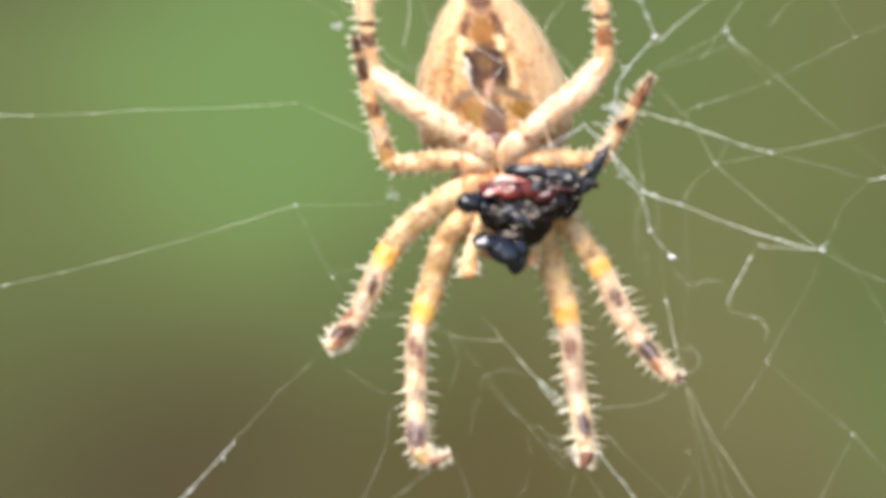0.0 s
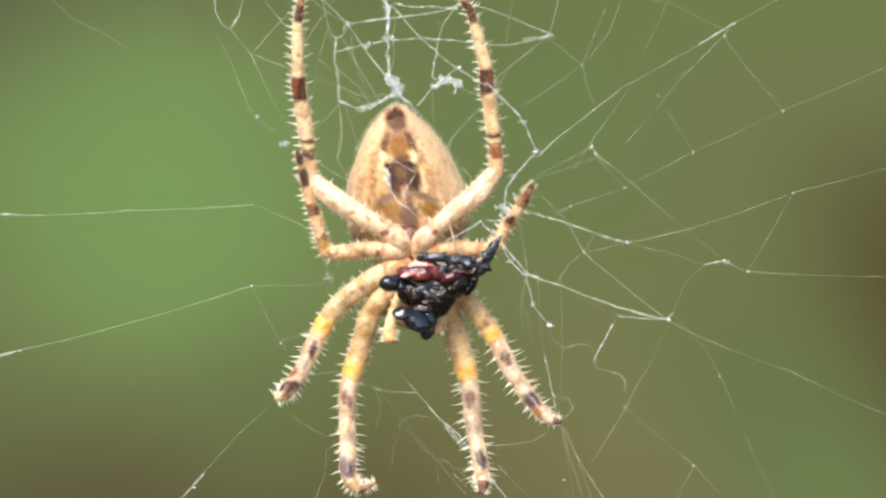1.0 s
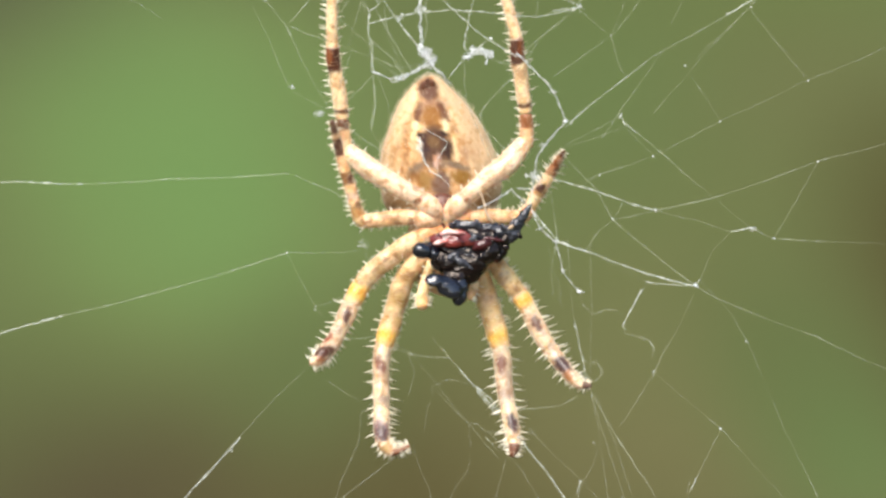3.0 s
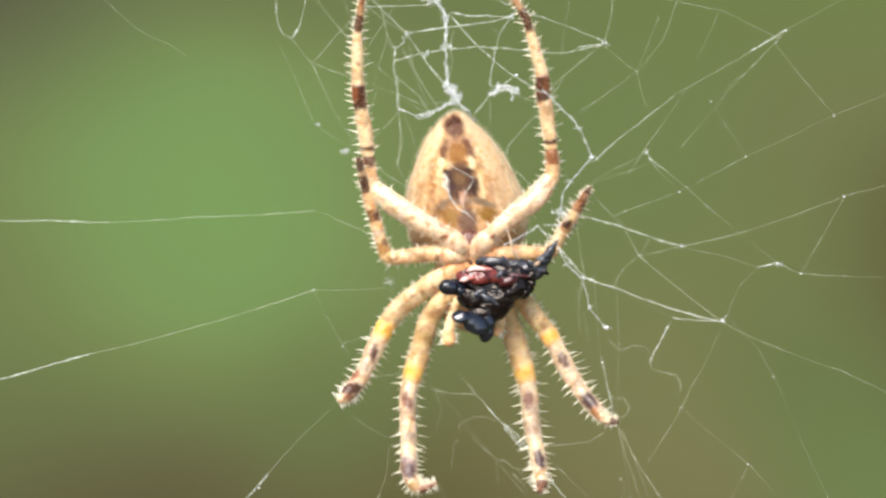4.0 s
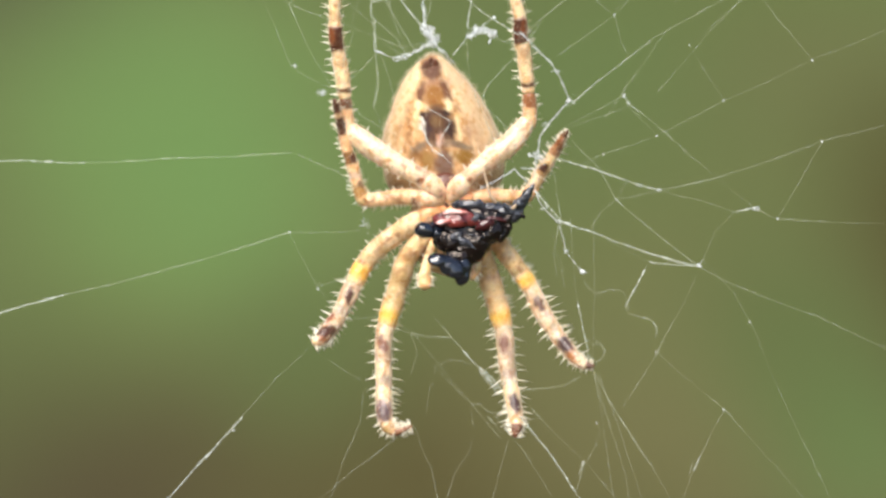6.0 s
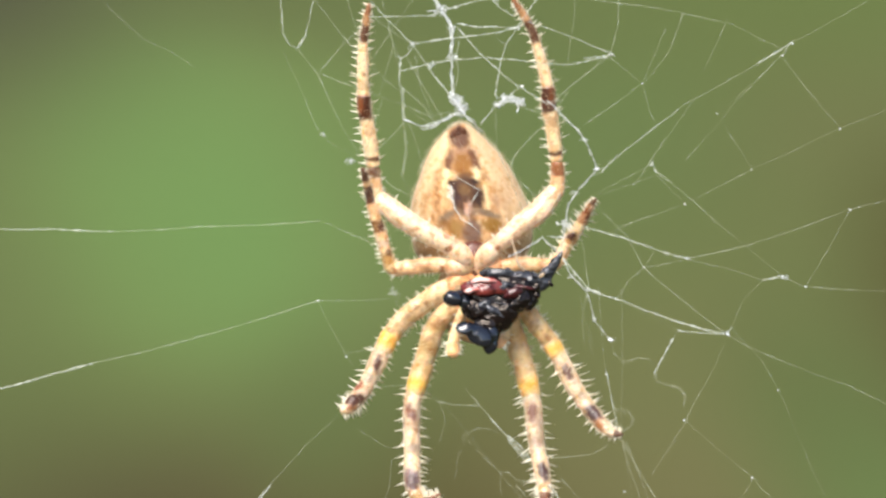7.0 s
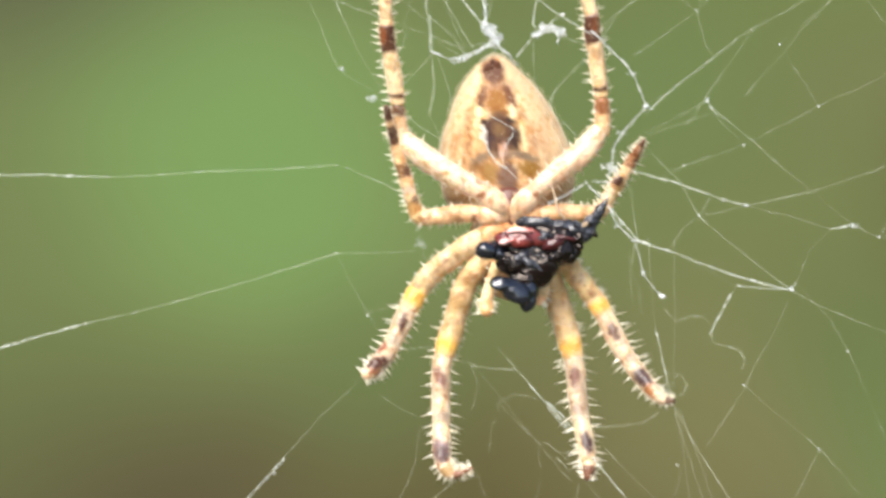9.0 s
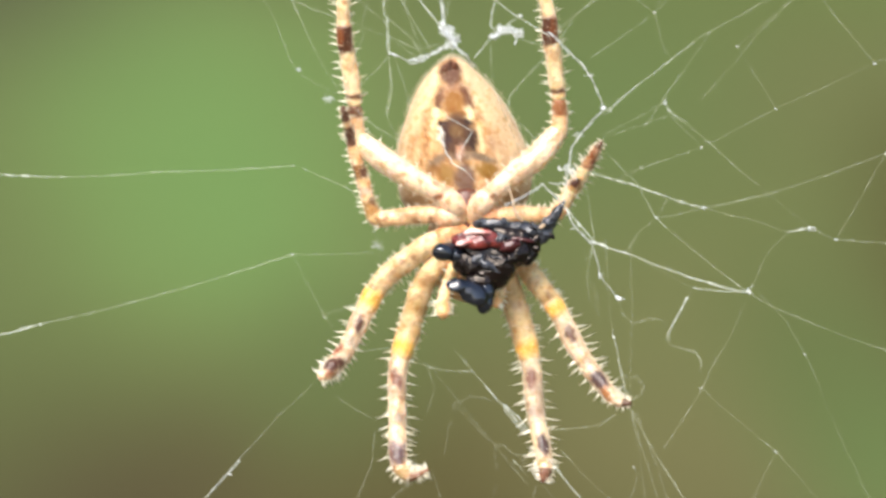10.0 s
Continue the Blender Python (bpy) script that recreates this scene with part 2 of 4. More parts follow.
def build_ground():
    bm = bmesh.new()
    rim = [bm.verts.new((900 * math.cos(a), 900 * math.sin(a), 0)) for a in (2 * math.pi * k / 64 for k in range(64))]
    bm.faces.new(rim)
    return tagged(part("ground", bm, soil, smooth=False), "brown garden soil with patches of moss", "ground", kind="structure")


build_backdrop()
build_ground()

# ---- the spider ----
CREAM, TAN, PINK = (0.87, 0.56, 0.30), (0.46, 0.25, 0.11), (0.90, 0.47, 0.22)
IVORY = (0.94, 0.71, 0.42)
PALE = (0.74, 0.57, 0.40)
AMBER = (0.97, 0.70, 0.36)
PEACH = (0.97, 0.74, 0.52)
BROWN, RUST, GREY, GOLD = (0.085, 0.026, 0.009), (0.25, 0.08, 0.024), (0.075, 0.04, 0.036), (0.95, 0.55, 0.11)
BUFF = (0.48, 0.30, 0.11)
UMBER = (0.085, 0.03, 0.016)
SIDES = 28


def lay_pigment(ob, colours):
    layer = ob.data.color_attributes.new("pigment", "FLOAT_COLOR", "POINT")
    for i, c in enumerate(colours):
        layer.data[i].color = (*c, 1)


def leg_part(name, points, bands, parent, base, marks=(), ends=(0.93, 0.94), each=14, rng=None):
    """One joint of a leg: points of (u, v, d, half width), pigment bands of (start, end, colour, strength),
    marks of (u, v, half across, half along, turn, colour, strength)."""
    row = curve_points(points, each)
    spine = [g(p[0], p[1], p[2]) for p in row]
    n = len(row)
    radii = []
    for i, p in enumerate(row):
        t = i / (n - 1)
        close = min(1.0, (ends[0] + (1 - ends[0]) * soft_step(t, 0, 0.14)), (ends[1] + (1 - ends[1]) * soft_step(1 - t, 0, 0.14)))
        radii.append(max(p[3], 0.5) * STEP * spread_at(p[2]) * close)
    first, last = spine[0] - spine[1], spine[-1] - spine[-2]
    spine = [spine[0] + first.normalized() * radii[0] * 0.5] + spine + [spine[-1] + last.normalized() * radii[-1] * 0.5]
    radii = [radii[0] * 0.5] + radii + [radii[-1] * 0.5]
    bm = bmesh.new()
    rings = tube(bm, spine, radii, SIDES)
    shift = Vector((rng.uniform(0, 50), 0, 0))
    for p, ring in zip(spine, rings):
        for vert in ring:
            vert.co = p + (vert.co - p) * (1 + 0.10 * noise.noise(vert.co * 1400 + shift) + 0.05 * noise.noise(vert.co * 5000 + shift))
    colours = []
    long = sum((b - a).length for a, b in zip(spine, spine[1:])) / max(radii)
    for i, ring in enumerate(rings):
        for k, vert in enumerate(ring):
            t = (i - 1) / (n - 1) + 0.02 * noise.noise(vert.co * 3000)
            fore = (spine[i] - vert.co).y / max(radii[i], 1e-6)
            across = math.cos(2 * math.pi * k / SIDES)
            wave = noise.noise(Vector((t * long * 0.5, across * 0.6, shift.x)))
            fleck = noise.noise(vert.co * 3400 + shift)
            c = blend3(base, TAN, 0.45 * soft_step(wave, 0.08, 0.45))
            c = blend3(c, (0.90, 0.69, 0.45), 0.62 * soft_step(-wave, 0.05, 0.4))
            c = blend3(c, (0.50, 0.30, 0.17), 0.5 * soft_step(fleck, 0.25, 0.5))
            c = blend3(c, RUST, 0.55 * soft_step(noise.noise(vert.co * 6200 - shift), 0.36, 0.55))
            for start, end, tone, strong in bands:
                wide = 0.17 if tone is GOLD or tone is TAN else 0.09 if tone is BUFF else min(0.04, 0.4 * (end - start))
                c = blend3(c, tone, strong * soft_step(t, start - wide, start + wide) * soft_step(t, end + wide, end - wide))
            if fore > -0.3:
                u, v = grid_of(vert.co)
                u, v = u + 5 * noise.noise(vert.co * 4000), v + 5 * noise.noise(vert.co * 4000 + shift)
                for mu, mv, ru, rv, turn, tone, strong in marks:
                    c = mark(c, tone, min(1.0, strong * 1.2), u, v, mu, mv, ru * 1.4, rv * 1.15, turn, 0.35)
            colours.append(c)
    ob = part(name, bm, leg_skin, parent)
    lay_pigment(ob, colours)
    return spine[1:-1], radii[1:-1]


def add_bristles(bm, fine, spine, radii, rng, gap, length, fuzz_mm):
    """Stiff spines in a row along each flank, a few before and behind, and short down; gap and length in millimetres."""
    reach = [0.0]
    for a, b in zip(spine, spine[1:]):
        reach.append(reach[-1] + (b - a).length * 1000)

    def root_at(s):
        i = max(0, min(len(spine) - 2, next((j for j in range(len(reach) - 1) if reach[j + 1] >= s), len(spine) - 2)))
        f = (s - reach[i]) / max(1e-6, reach[i + 1] - reach[i])
        way = (spine[i + 1] - spine[i]).normalized()
        side = way.cross(Vector((0, 1, 0.02))).normalized()
        return spine[i].lerp(spine[i + 1], f), way, side, way.cross(side), radii[i]

    def stand(target, s, angle, long, thick, lean):
        p, way, side, up, r = root_at(s)
        out = math.cos(angle) * side + math.sin(angle) * up
        spike(target, p + out * r * 0.86, p + out * (r + long) + way * long * lean, thick, rng.uniform(-0.07, 0.07))

    if gap:
        for flank, step in ((0.0, gap), (math.pi, gap * rng.uniform(1.1, 1.6))):
            s = rng.uniform(0.15, 0.6) * step
            while s < reach[-1]:
                long = length * rng.choice((1.3, 1.15, 1.0, 0.7)) * rng.uniform(0.9, 1.15) * 0.001
                stand(bm, s, flank + rng.gauss(0, 0.22), long, 0.000046 * rng.uniform(0.8, 1.15), rng.uniform(0.05, 0.5))
                if rng.random() < 0.4:
                    stand(bm, s + 0.09, flank + rng.gauss(0, 0.45), long * rng.uniform(0.6, 0.95), 0.000036, rng.uniform(0.1, 0.5))
                s += step * rng.uniform(0.6, 1.35)
        for _ in range(int(reach[-1] / gap * 0.9)):
            stand(bm, rng.uniform(0, reach[-1]), rng.uniform(0, 2 * math.pi), length * rng.uniform(0.35, 0.6) * 0.001, 0.00003, rng.uniform(0.3, 0.9))
    for _ in range(int(reach[-1] * fuzz_mm)):
        stand(fine, rng.uniform(0, reach[-1]), rng.uniform(0, 2 * math.pi), rng.uniform(0.09, 0.26) * 0.001, 0.000012, rng.uniform(0.2, 0.9))


def build_leg(spider, seed, *joints, marks=()):
    """joints: (name, points, bands, base, gap between spines, spine length, both in mm)."""
    rng = random.Random(seed)
    leg = None
    stiff, fine = bmesh.new(), bmesh.new()
    for name, points, bands, base, gap, length in joints:
        if leg is None:
            before = set(bpy.data.objects)
            spine, radii = leg_part("leg", points, bands, spider, base, marks, rng=rng)
            leg = (set(bpy.data.objects) - before).pop()
        else:
            spine, radii = leg_part(name, points, bands, leg, base, marks, rng=rng)
        add_bristles(stiff, fine, spine, radii, rng, gap, length, 70)
    part("bristles", stiff, bristle_skin, leg, "stiff pale bristles")
    part("fine_hair", fine, fuzz_skin, leg, "fine pale down")
    return leg


def mark(c, tone, strong, u, v, cu, cv, ru, rv, turn=0.0, edge=0.45):
    """Blends an oval mark into the pigment c."""
    a = radians(turn)
    du, dv = u - cu, v - cv
    x, y = (du * math.cos(a) + dv * math.sin(a)) / ru, (dv * math.cos(a) - du * math.sin(a)) / rv
    return blend3(c, tone, strong * soft_step(math.hypot(x, y), 1 + edge, 1 - edge))


def belly_colour(u, v, front):
    """The abdomen's underside on the drawing grid: its pigment, and painted shadows under the femurs."""
    mid = 709 + (v - 180) * 0.11
    off = u - mid
    rub = noise.noise(Vector((u * 0.09, v * 0.03, 4.0))) + 0.6 * noise.noise(Vector((u * 0.22, v * 0.07, 8.0))) + 0.5 * noise.noise(Vector((u * 0.45, v * 0.11, 6.0)))
    c = (0.62, 0.365, 0.17)
    c = blend3(c, (0.34, 0.17, 0.07), 0.85 * soft_step(rub, 0.08, 0.5))
    c = blend3(c, (0.84, 0.60, 0.34), 0.7 * soft_step(-rub, 0.05, 0.6))
    c = blend3(c, (0.95, 0.70, 0.42), 0.65 * soft_step(abs(off) / max(20.0, (v - 150) * 0.62), 0.62, 0.95))
    c = blend3(c, (0.46, 0.29, 0.17), 0.6 * soft_step(off, 30, 60) * soft_step(v, 235, 290) * soft_step(off, 92, 70))
    if not front:
        return c
    u = u + 4 * noise.noise(Vector((u * 0.09, v * 0.09, 1.0))) + 2 * noise.noise(Vector((u * 0.25, v * 0.25, 3.0)))
    v = v + 4 * noise.noise(Vector((u * 0.09, v * 0.09, 2.0))) + 2 * noise.noise(Vector((u * 0.25, v * 0.25, 5.0)))
    for tone, strong, cu, cv, ru, rv, turn, edge in BELLY_UPPER + BELLY_LOWER:
        c = mark(c, tone, strong, u, v, cu, cv, ru, rv, turn, edge)
    return c


# tone, strength, place, half width, half height, turn and softness of each mark
BELLY_UPPER = (
    ((0.46, 0.25, 0.15), 0.8, 722, 204, 24, 16, 0, 0.5),
    ((0.17, 0.075, 0.04), 0.95, 738, 213, 7, 24, -24, 0.4),
    ((0.17, 0.075, 0.04), 0.95, 694, 213, 6, 19, 10, 0.4),
    ((0.09, 0.035, 0.02), 0.95, 692, 230, 5, 6, 0, 0.45),
    ((0.34, 0.15, 0.035), 1.0, 717, 222, 16, 22, 0, 0.3),
    ((0.33, 0.14, 0.03), 0.7, 726, 241, 10, 8, 0, 0.5),
    ((0.10, 0.048, 0.026), 1.0, 722, 274, 27, 35, 0, 0.25),
    ((0.20, 0.115, 0.045), 0.7, 722, 268, 10, 9, 0, 0.5),
    ((0.95, 0.76, 0.44), 1.0, 690, 241, 9, 10, 0, 0.3),
    ((0.92, 0.72, 0.38), 1.0, 685, 259, 6, 9, 0, 0.35),
    ((0.95, 0.76, 0.44), 1.0, 742, 239, 7, 11, -10, 0.3),
    ((0.88, 0.66, 0.36), 0.9, 757, 264, 5, 12, -10, 0.35),
    ((0.035, 0.015, 0.012), 1.0, 697, 257, 8, 5, -15, 0.35),
)
BELLY_LOWER = (
    ((0.035, 0.015, 0.012), 1.0, 741, 254, 8, 5, 14, 0.35),
    ((0.05, 0.025, 0.025), 1.0, 704, 281, 6, 23, -6, 0.4),
    ((0.045, 0.022, 0.015), 1.0, 748, 284, 8, 18, -6, 0.4),
    ((0.90, 0.82, 0.70), 0.9, 696, 278, 3, 14, -8, 0.35),
    ((0.88, 0.66, 0.36), 0.85, 763, 292, 4, 16, -10, 0.35),
    ((0.18, 0.14, 0.10), 0.85, 690, 317, 20, 6, -38, 0.45),
    ((0.18, 0.14, 0.10), 0.9, 764, 310, 24, 6, 20, 0.45),
    ((0.16, 0.10, 0.07), 0.85, 726, 308, 24, 7, 0, 0.45),
    ((0.72, 0.46, 0.35), 0.85, 728, 302, 4, 13, 0, 0.4),
    ((0.20, 0.11, 0.045), 0.7, 682, 333, 12, 8, -20, 0.5),
    ((0.30, 0.17, 0.05), 0.95, 706, 337, 13, 16, 0, 0.35),
    ((0.25, 0.13, 0.022), 0.95, 769, 332, 17, 15, 0, 0.35),
    ((0.84, 0.62, 0.36), 0.8, 750, 330, 4, 14, -20, 0.45),
    ((0.86, 0.64, 0.38), 0.7, 792, 318, 5, 24, -16, 0.5),
    ((0.16, 0.095, 0.07), 0.95, 736, 344, 17, 28, 0, 0.3),
    # shadows under the left and right femurs, painted brown on the flanks
    ((0.30, 0.17, 0.08), 0.6, 652, 370, 26, 26, 0, 0.6),
    ((0.30, 0.17, 0.08), 0.6, 822, 368, 22, 30, 0, 0.6),
    ((0.13, 0.055, 0.033), 0.95, 712, 174, 17, 19, 0, 0.35),
    ((0.20, 0.09, 0.055), 0.8, 697, 171, 6, 6, 0, 0.5),
)


def build_abdomen(spider):
    """Egg-shaped abdomen that narrows to the spinnerets at its upper end."""
    rings, sides = 96, 100
    bm = bmesh.new()
    colours = []
    grid = []
    lump = Vector((3.1, 0.7, 9.2))
    # height, middle and half width, by the drawing grid
    outline = curve_points(((150, 716, 4), (160, 716, 23), (178, 716, 41), (197, 717, 57), (224, 722, 75), (250, 726, 88), (287, 730, 101),
                            (320, 733, 106), (360, 735, 106), (392, 735, 92), (408, 736, 62), (414, 736, 6)), 8)
    for i in range(rings + 1):
        t = i / rings
        f = t * (len(outline) - 1)
        j = min(int(f), len(outline) - 2)
        v, centre, half = blend3(outline[j], outline[j + 1], f - j)
        t = (v - 152) / 262
        depth = -2.2 - 3.3 * math.sin(math.pi * (0.1 + 0.5 * min(1, max(0, t)))) ** 0.9
        ring = []
        for k in range(sides):
            a = 2 * math.pi * k / sides
            wob = 1 + 0.035 * noise.noise(Vector((math.cos(a) * 1.5, math.sin(a) * 1.5, t * 4)) + lump)
            u = centre + half * wob * math.sin(a)
            d = depth + half * 0.032 * 0.95 * wob * math.cos(a)
            ring.append(bm.verts.new(g(u, v + 6 * noise.noise(Vector((u * 0.02, t * 3, 0))), d)))
            colours.append(belly_colour(u, v, math.cos(a) > -0.1))
        grid.append(ring)
    for low, high in zip(grid, grid[1:]):
        for k in range(sides):
            j = (k + 1) % sides
            bm.faces.new((low[k], low[j], high[j], high[k]))
    bm.faces.new(grid[0][::-1])
    bm.faces.new(grid[-1])
    bmesh.ops.recalc_face_normals(bm, faces=bm.faces)
    bm.verts.ensure_lookup_table()
    bm.normal_update()
    down = bmesh.new()
    rng = random.Random(31)
    for vert in list(bm.verts)[::2]:
        if vert.co.z < HUB.z + 0.002 or vert.normal.y > 0.5 or (vert.normal.y < -0.45 and rng.random() < 0.6) or rng.random() < 0.45:
            continue
        for _ in range(2):
            n = (vert.normal * 0.7 + Vector((rng.uniform(-0.5, 0.5), rng.uniform(-0.5, 0.3), rng.uniform(-0.1, 1.1)))).normalized()
            root = vert.co + Vector((rng.uniform(-1, 1), 0, rng.uniform(-1, 1))) * 0.00012
            spike(down, root, root + n * rng.uniform(0.1, 0.28) * 0.001, 0.000006, rng.uniform(-0.1, 0.1))
    ob = part("abdomen", bm, belly_skin, spider, "tan abdomen with a dark brown band and pale marks")
    lay_pigment(ob, colours)
    part("fine_hair", down, fuzz_skin, ob, "fine golden down")
    for dx, dv, r in ((-10, -4, 5.5), (9, -7, 5.5), (-6, 10, 4.5), (8, 8, 5.0), (0, 0, 4.0), (-1, -10, 4.5), (2, 14, 4.0)):
        bm = bmesh.new()
        base = g(711 + dx, 178 + dv, -2.95)
        spine = [base + Vector((-dx * 0.000012 * f, -0.00028 * f, 0.0004 * f)) for f in (0, 0.3, 0.6, 0.85, 1)]
        tube(bm, spine, [1.35 * r * STEP * q for q in (1, 0.95, 0.8, 0.6, 0.35)], 10)
        nozzle = part("spinneret", bm, belly_skin, ob)
        lay_pigment(nozzle, [(0.03 * r - 0.01, 0.013 * r - 0.004, 0.008 * r - 0.002)] * len(nozzle.data.vertices))


def ellipsoid(bm, centre, size, turn=0.0, rough=0.0, seed=0.0, sub=3, tip=0.0):
    """A lumpy rounded form; size in grid steps across, down and through."""
    made = bmesh.ops.create_icosphere(bm, subdivisions=sub, radius=1.0)
    rot = Matrix.Rotation(radians(turn), 3, "Y") @ Matrix.Rotation(radians(tip), 3, "X")
    for vert in made["verts"]:
        q = vert.co.copy()
        k = 1 + rough * (noise.noise(q * 1.6 + Vector((seed, 0, 0))) + 0.5 * noise.noise(q * 4 + Vector((0, seed, 0))))
        vert.co = centre + rot @ Vector((q.x * size[0] * k, q.y * size[2] * k, q.z * size[1] * k)) * STEP
    return made["verts"]


def build_trunk(spider):
    """Head and chest seen from below: carapace, breastplate, jaws and feelers."""
    bm = bmesh.new()
    ellipsoid(bm, g(742, 452, -3.4), (72, 92, 52), 0, 0.05, 2.0)
    ob = part("carapace", bm, leg_skin, spider)
    lay_pigment(ob, [(0.6, 0.38, 0.19)] * len(ob.data.vertices))
    bm = bmesh.new()
    ellipsoid(bm, g(738, 405, -2.0), (34, 48, 16), 0, 0.06, 5.0)
    ob = part("breastplate", bm, leg_skin, spider)
    lay_pigment(ob, [(0.14, 0.05, 0.03)] * len(ob.data.vertices))
    for x in (-16, 16):
        bm = bmesh.new()
        ellipsoid(bm, g(748 + x, 500, -2.0), (18, 40, 20), x * 0.4, 0.05, 7.0)
        ob = part("jaw", bm, leg_skin, spider)
        lay_pigment(ob, [(0.5, 0.3, 0.14)] * len(ob.data.vertices))
    for side, pts in ((0, ((722, 478, -1.6, 9), (708, 512, -1.3, 9), (703, 538, -1.0, 11), (702, 560, -0.7, 12))),
                      (1, ((776, 480, -1.6, 11), (790, 508, -1.2, 11), (792, 528, -1.0, 10), (784, 545, -0.8, 7)))):
        rng = random.Random(90 + side)
        before = set(bpy.data.objects)
        spine, radii = leg_part("feeler", pts, ((0.8, 1.1, PINK, 0.6),), spider, AMBER, rng=rng)
        ob = (set(bpy.data.objects) - before).pop()
        stiff, fine = bmesh.new(), bmesh.new()
        cut = len(spine) * 2 // 3
        add_bristles(stiff, fine, spine, radii, rng, 0.4, 0.22, 20)
        add_bristles(stiff, fine, spine[cut:], radii[cut:], rng, 0.09, 0.3, 20)
        fine.free()
        part("bristles", stiff, bristle_skin, ob)


def build_spider():
    spider = new("spider")
    spider.empty_display_size = 0.002
    build_trunk(spider)
    build_abdomen(spider)
    # hind pair, reaching up past the abdomen
    build_leg(spider, 1,
        ("coxa", ((729, 406, -1.8, 13), (717, 385, -1.2, 18), (698, 367, -1.05, 15.5)), ((0.9, 1.1, RUST, 0.5),), (0.97, 0.69, 0.47), 0, 0.2),
        ("femur", ((704, 371, -1.2, 14), (682, 360, -1.15, 16), (642, 339, -1.1, 18.5), (602, 312, -1.2, 19), (568, 284, -1.5, 16)), ((-0.1, 0.05, RUST, 0.6), (0.1, 0.16, TAN, 0.35)), PEACH, 0.55, 0.3),
        ("patella", ((566, 290, -1.5, 13), (562, 262, -1.5, 12.5), (559, 232, -1.4, 12)), ((0.76, 1.1, BROWN, 0.9),), CREAM, 0.5, 0.3),
        ("tibia", ((559, 226, -1.4, 12.5), (554, 190, -1.2, 13), (547, 148, -1.0, 12), (543, 128, -0.9, 13), (541, 104, -0.8, 13)), ((-0.1, 0.05, IVORY, 0.9), (0.06, 0.11, BROWN, 1.0), (0.54, 1.1, BROWN, 1.0)), IVORY, 0.42, 0.46),
        ("metatarsus", ((541, 106, -0.8, 12), (540, 88, -0.7, 10.5), (540, 40, -0.5, 10), (540, 10, -0.4, 8), (542, -8, -0.3, 8)), ((-0.1, 0.1, (0.62, 0.42, 0.36), 0.9), (0.8, 1.1, BROWN, 0.95)), IVORY, 0.5, 0.42),
        ("tarsus", ((542, -6, -0.3, 8), (545, -30, -0.2, 6.5), (550, -60, 0.0, 4)), ((-0.1, 0.35, BROWN, 0.9), (0.7, 1.1, RUST, 0.8)), TAN, 0.3, 0.3),
        marks=((628, 339, 7, 4, 0, TAN, 0.6), (665, 348, 6, 4, 30, TAN, 0.5), (692, 352, 6, 3, 40, RUST, 0.5), (692, 373, 4, 4, 0, RUST, 0.8), (600, 322, 8, 4, 30, TAN, 0.4),
               (552, 165, 6, 6, 0, TAN, 0.5), (533, 118, 5, 14, 0, RUST, 0.7)))
    build_leg(spider, 2,
        ("coxa", ((750, 406, -1.8, 13), (760, 385, -1.2, 18), (778, 367, -1.05, 15.5)), ((0.9, 1.1, RUST, 0.5),), (0.97, 0.69, 0.47), 0, 0.2),
        ("femur", ((774, 371, -1.2, 14), (792, 355, -1.15, 16), (820, 332, -1.1, 18.5), (856, 302, -1.2, 19), (881, 270, -1.5, 16)), ((-0.1, 0.05, RUST, 0.6), (0.1, 0.16, TAN, 0.35)), PEACH, 0.6, 0.3),
        ("patella", ((884, 276, -1.5, 13), (886, 248, -1.5, 12.5), (885, 220, -1.4, 12)), ((0.6, 1.1, RUST, 0.85),), CREAM, 0.6, 0.36),
        ("tibia", ((884, 214, -1.4, 12.5), (879, 175, -1.2, 12.5), (874, 140, -1.0, 13), (869, 118, -0.9, 13), (869, 88, -0.8, 13)), ((-0.1, 0.04, IVORY, 0.9), (0.045, 0.1, BROWN, 1.0), (0.62, 1.1, BROWN, 1.0)), IVORY, 0.55, 0.44),
        ("metatarsus", ((869, 90, -0.8, 12), (865, 72, -0.7, 10.5), (855, 35, -0.5, 10), (846, 5, -0.4, 8), (838, -20, -0.3, 8)), ((-0.1, 0.11, (0.62, 0.42, 0.36), 0.9), (0.74, 1.1, BROWN, 0.95)), IVORY, 0.55, 0.42),
        ("tarsus", ((838, -18, -0.3, 8), (824, -42, -0.2, 6.5), (806, -68, 0.0, 4)), ((-0.1, 0.3, BROWN, 0.9), (0.7, 1.1, RUST, 0.8)), TAN, 0.3, 0.3),
        marks=((782, 371, 4, 4, 0, RUST, 0.8), (841, 325, 8, 4, -40, TAN, 0.45), (810, 346, 5, 3, -30, TAN, 0.6), (880, 274, 12, 5, -45, TAN, 0.45),
               (876, 148, 6, 8, 0, TAN, 0.55), (877, 102, 6, 12, 0, RUST, 0.5)))
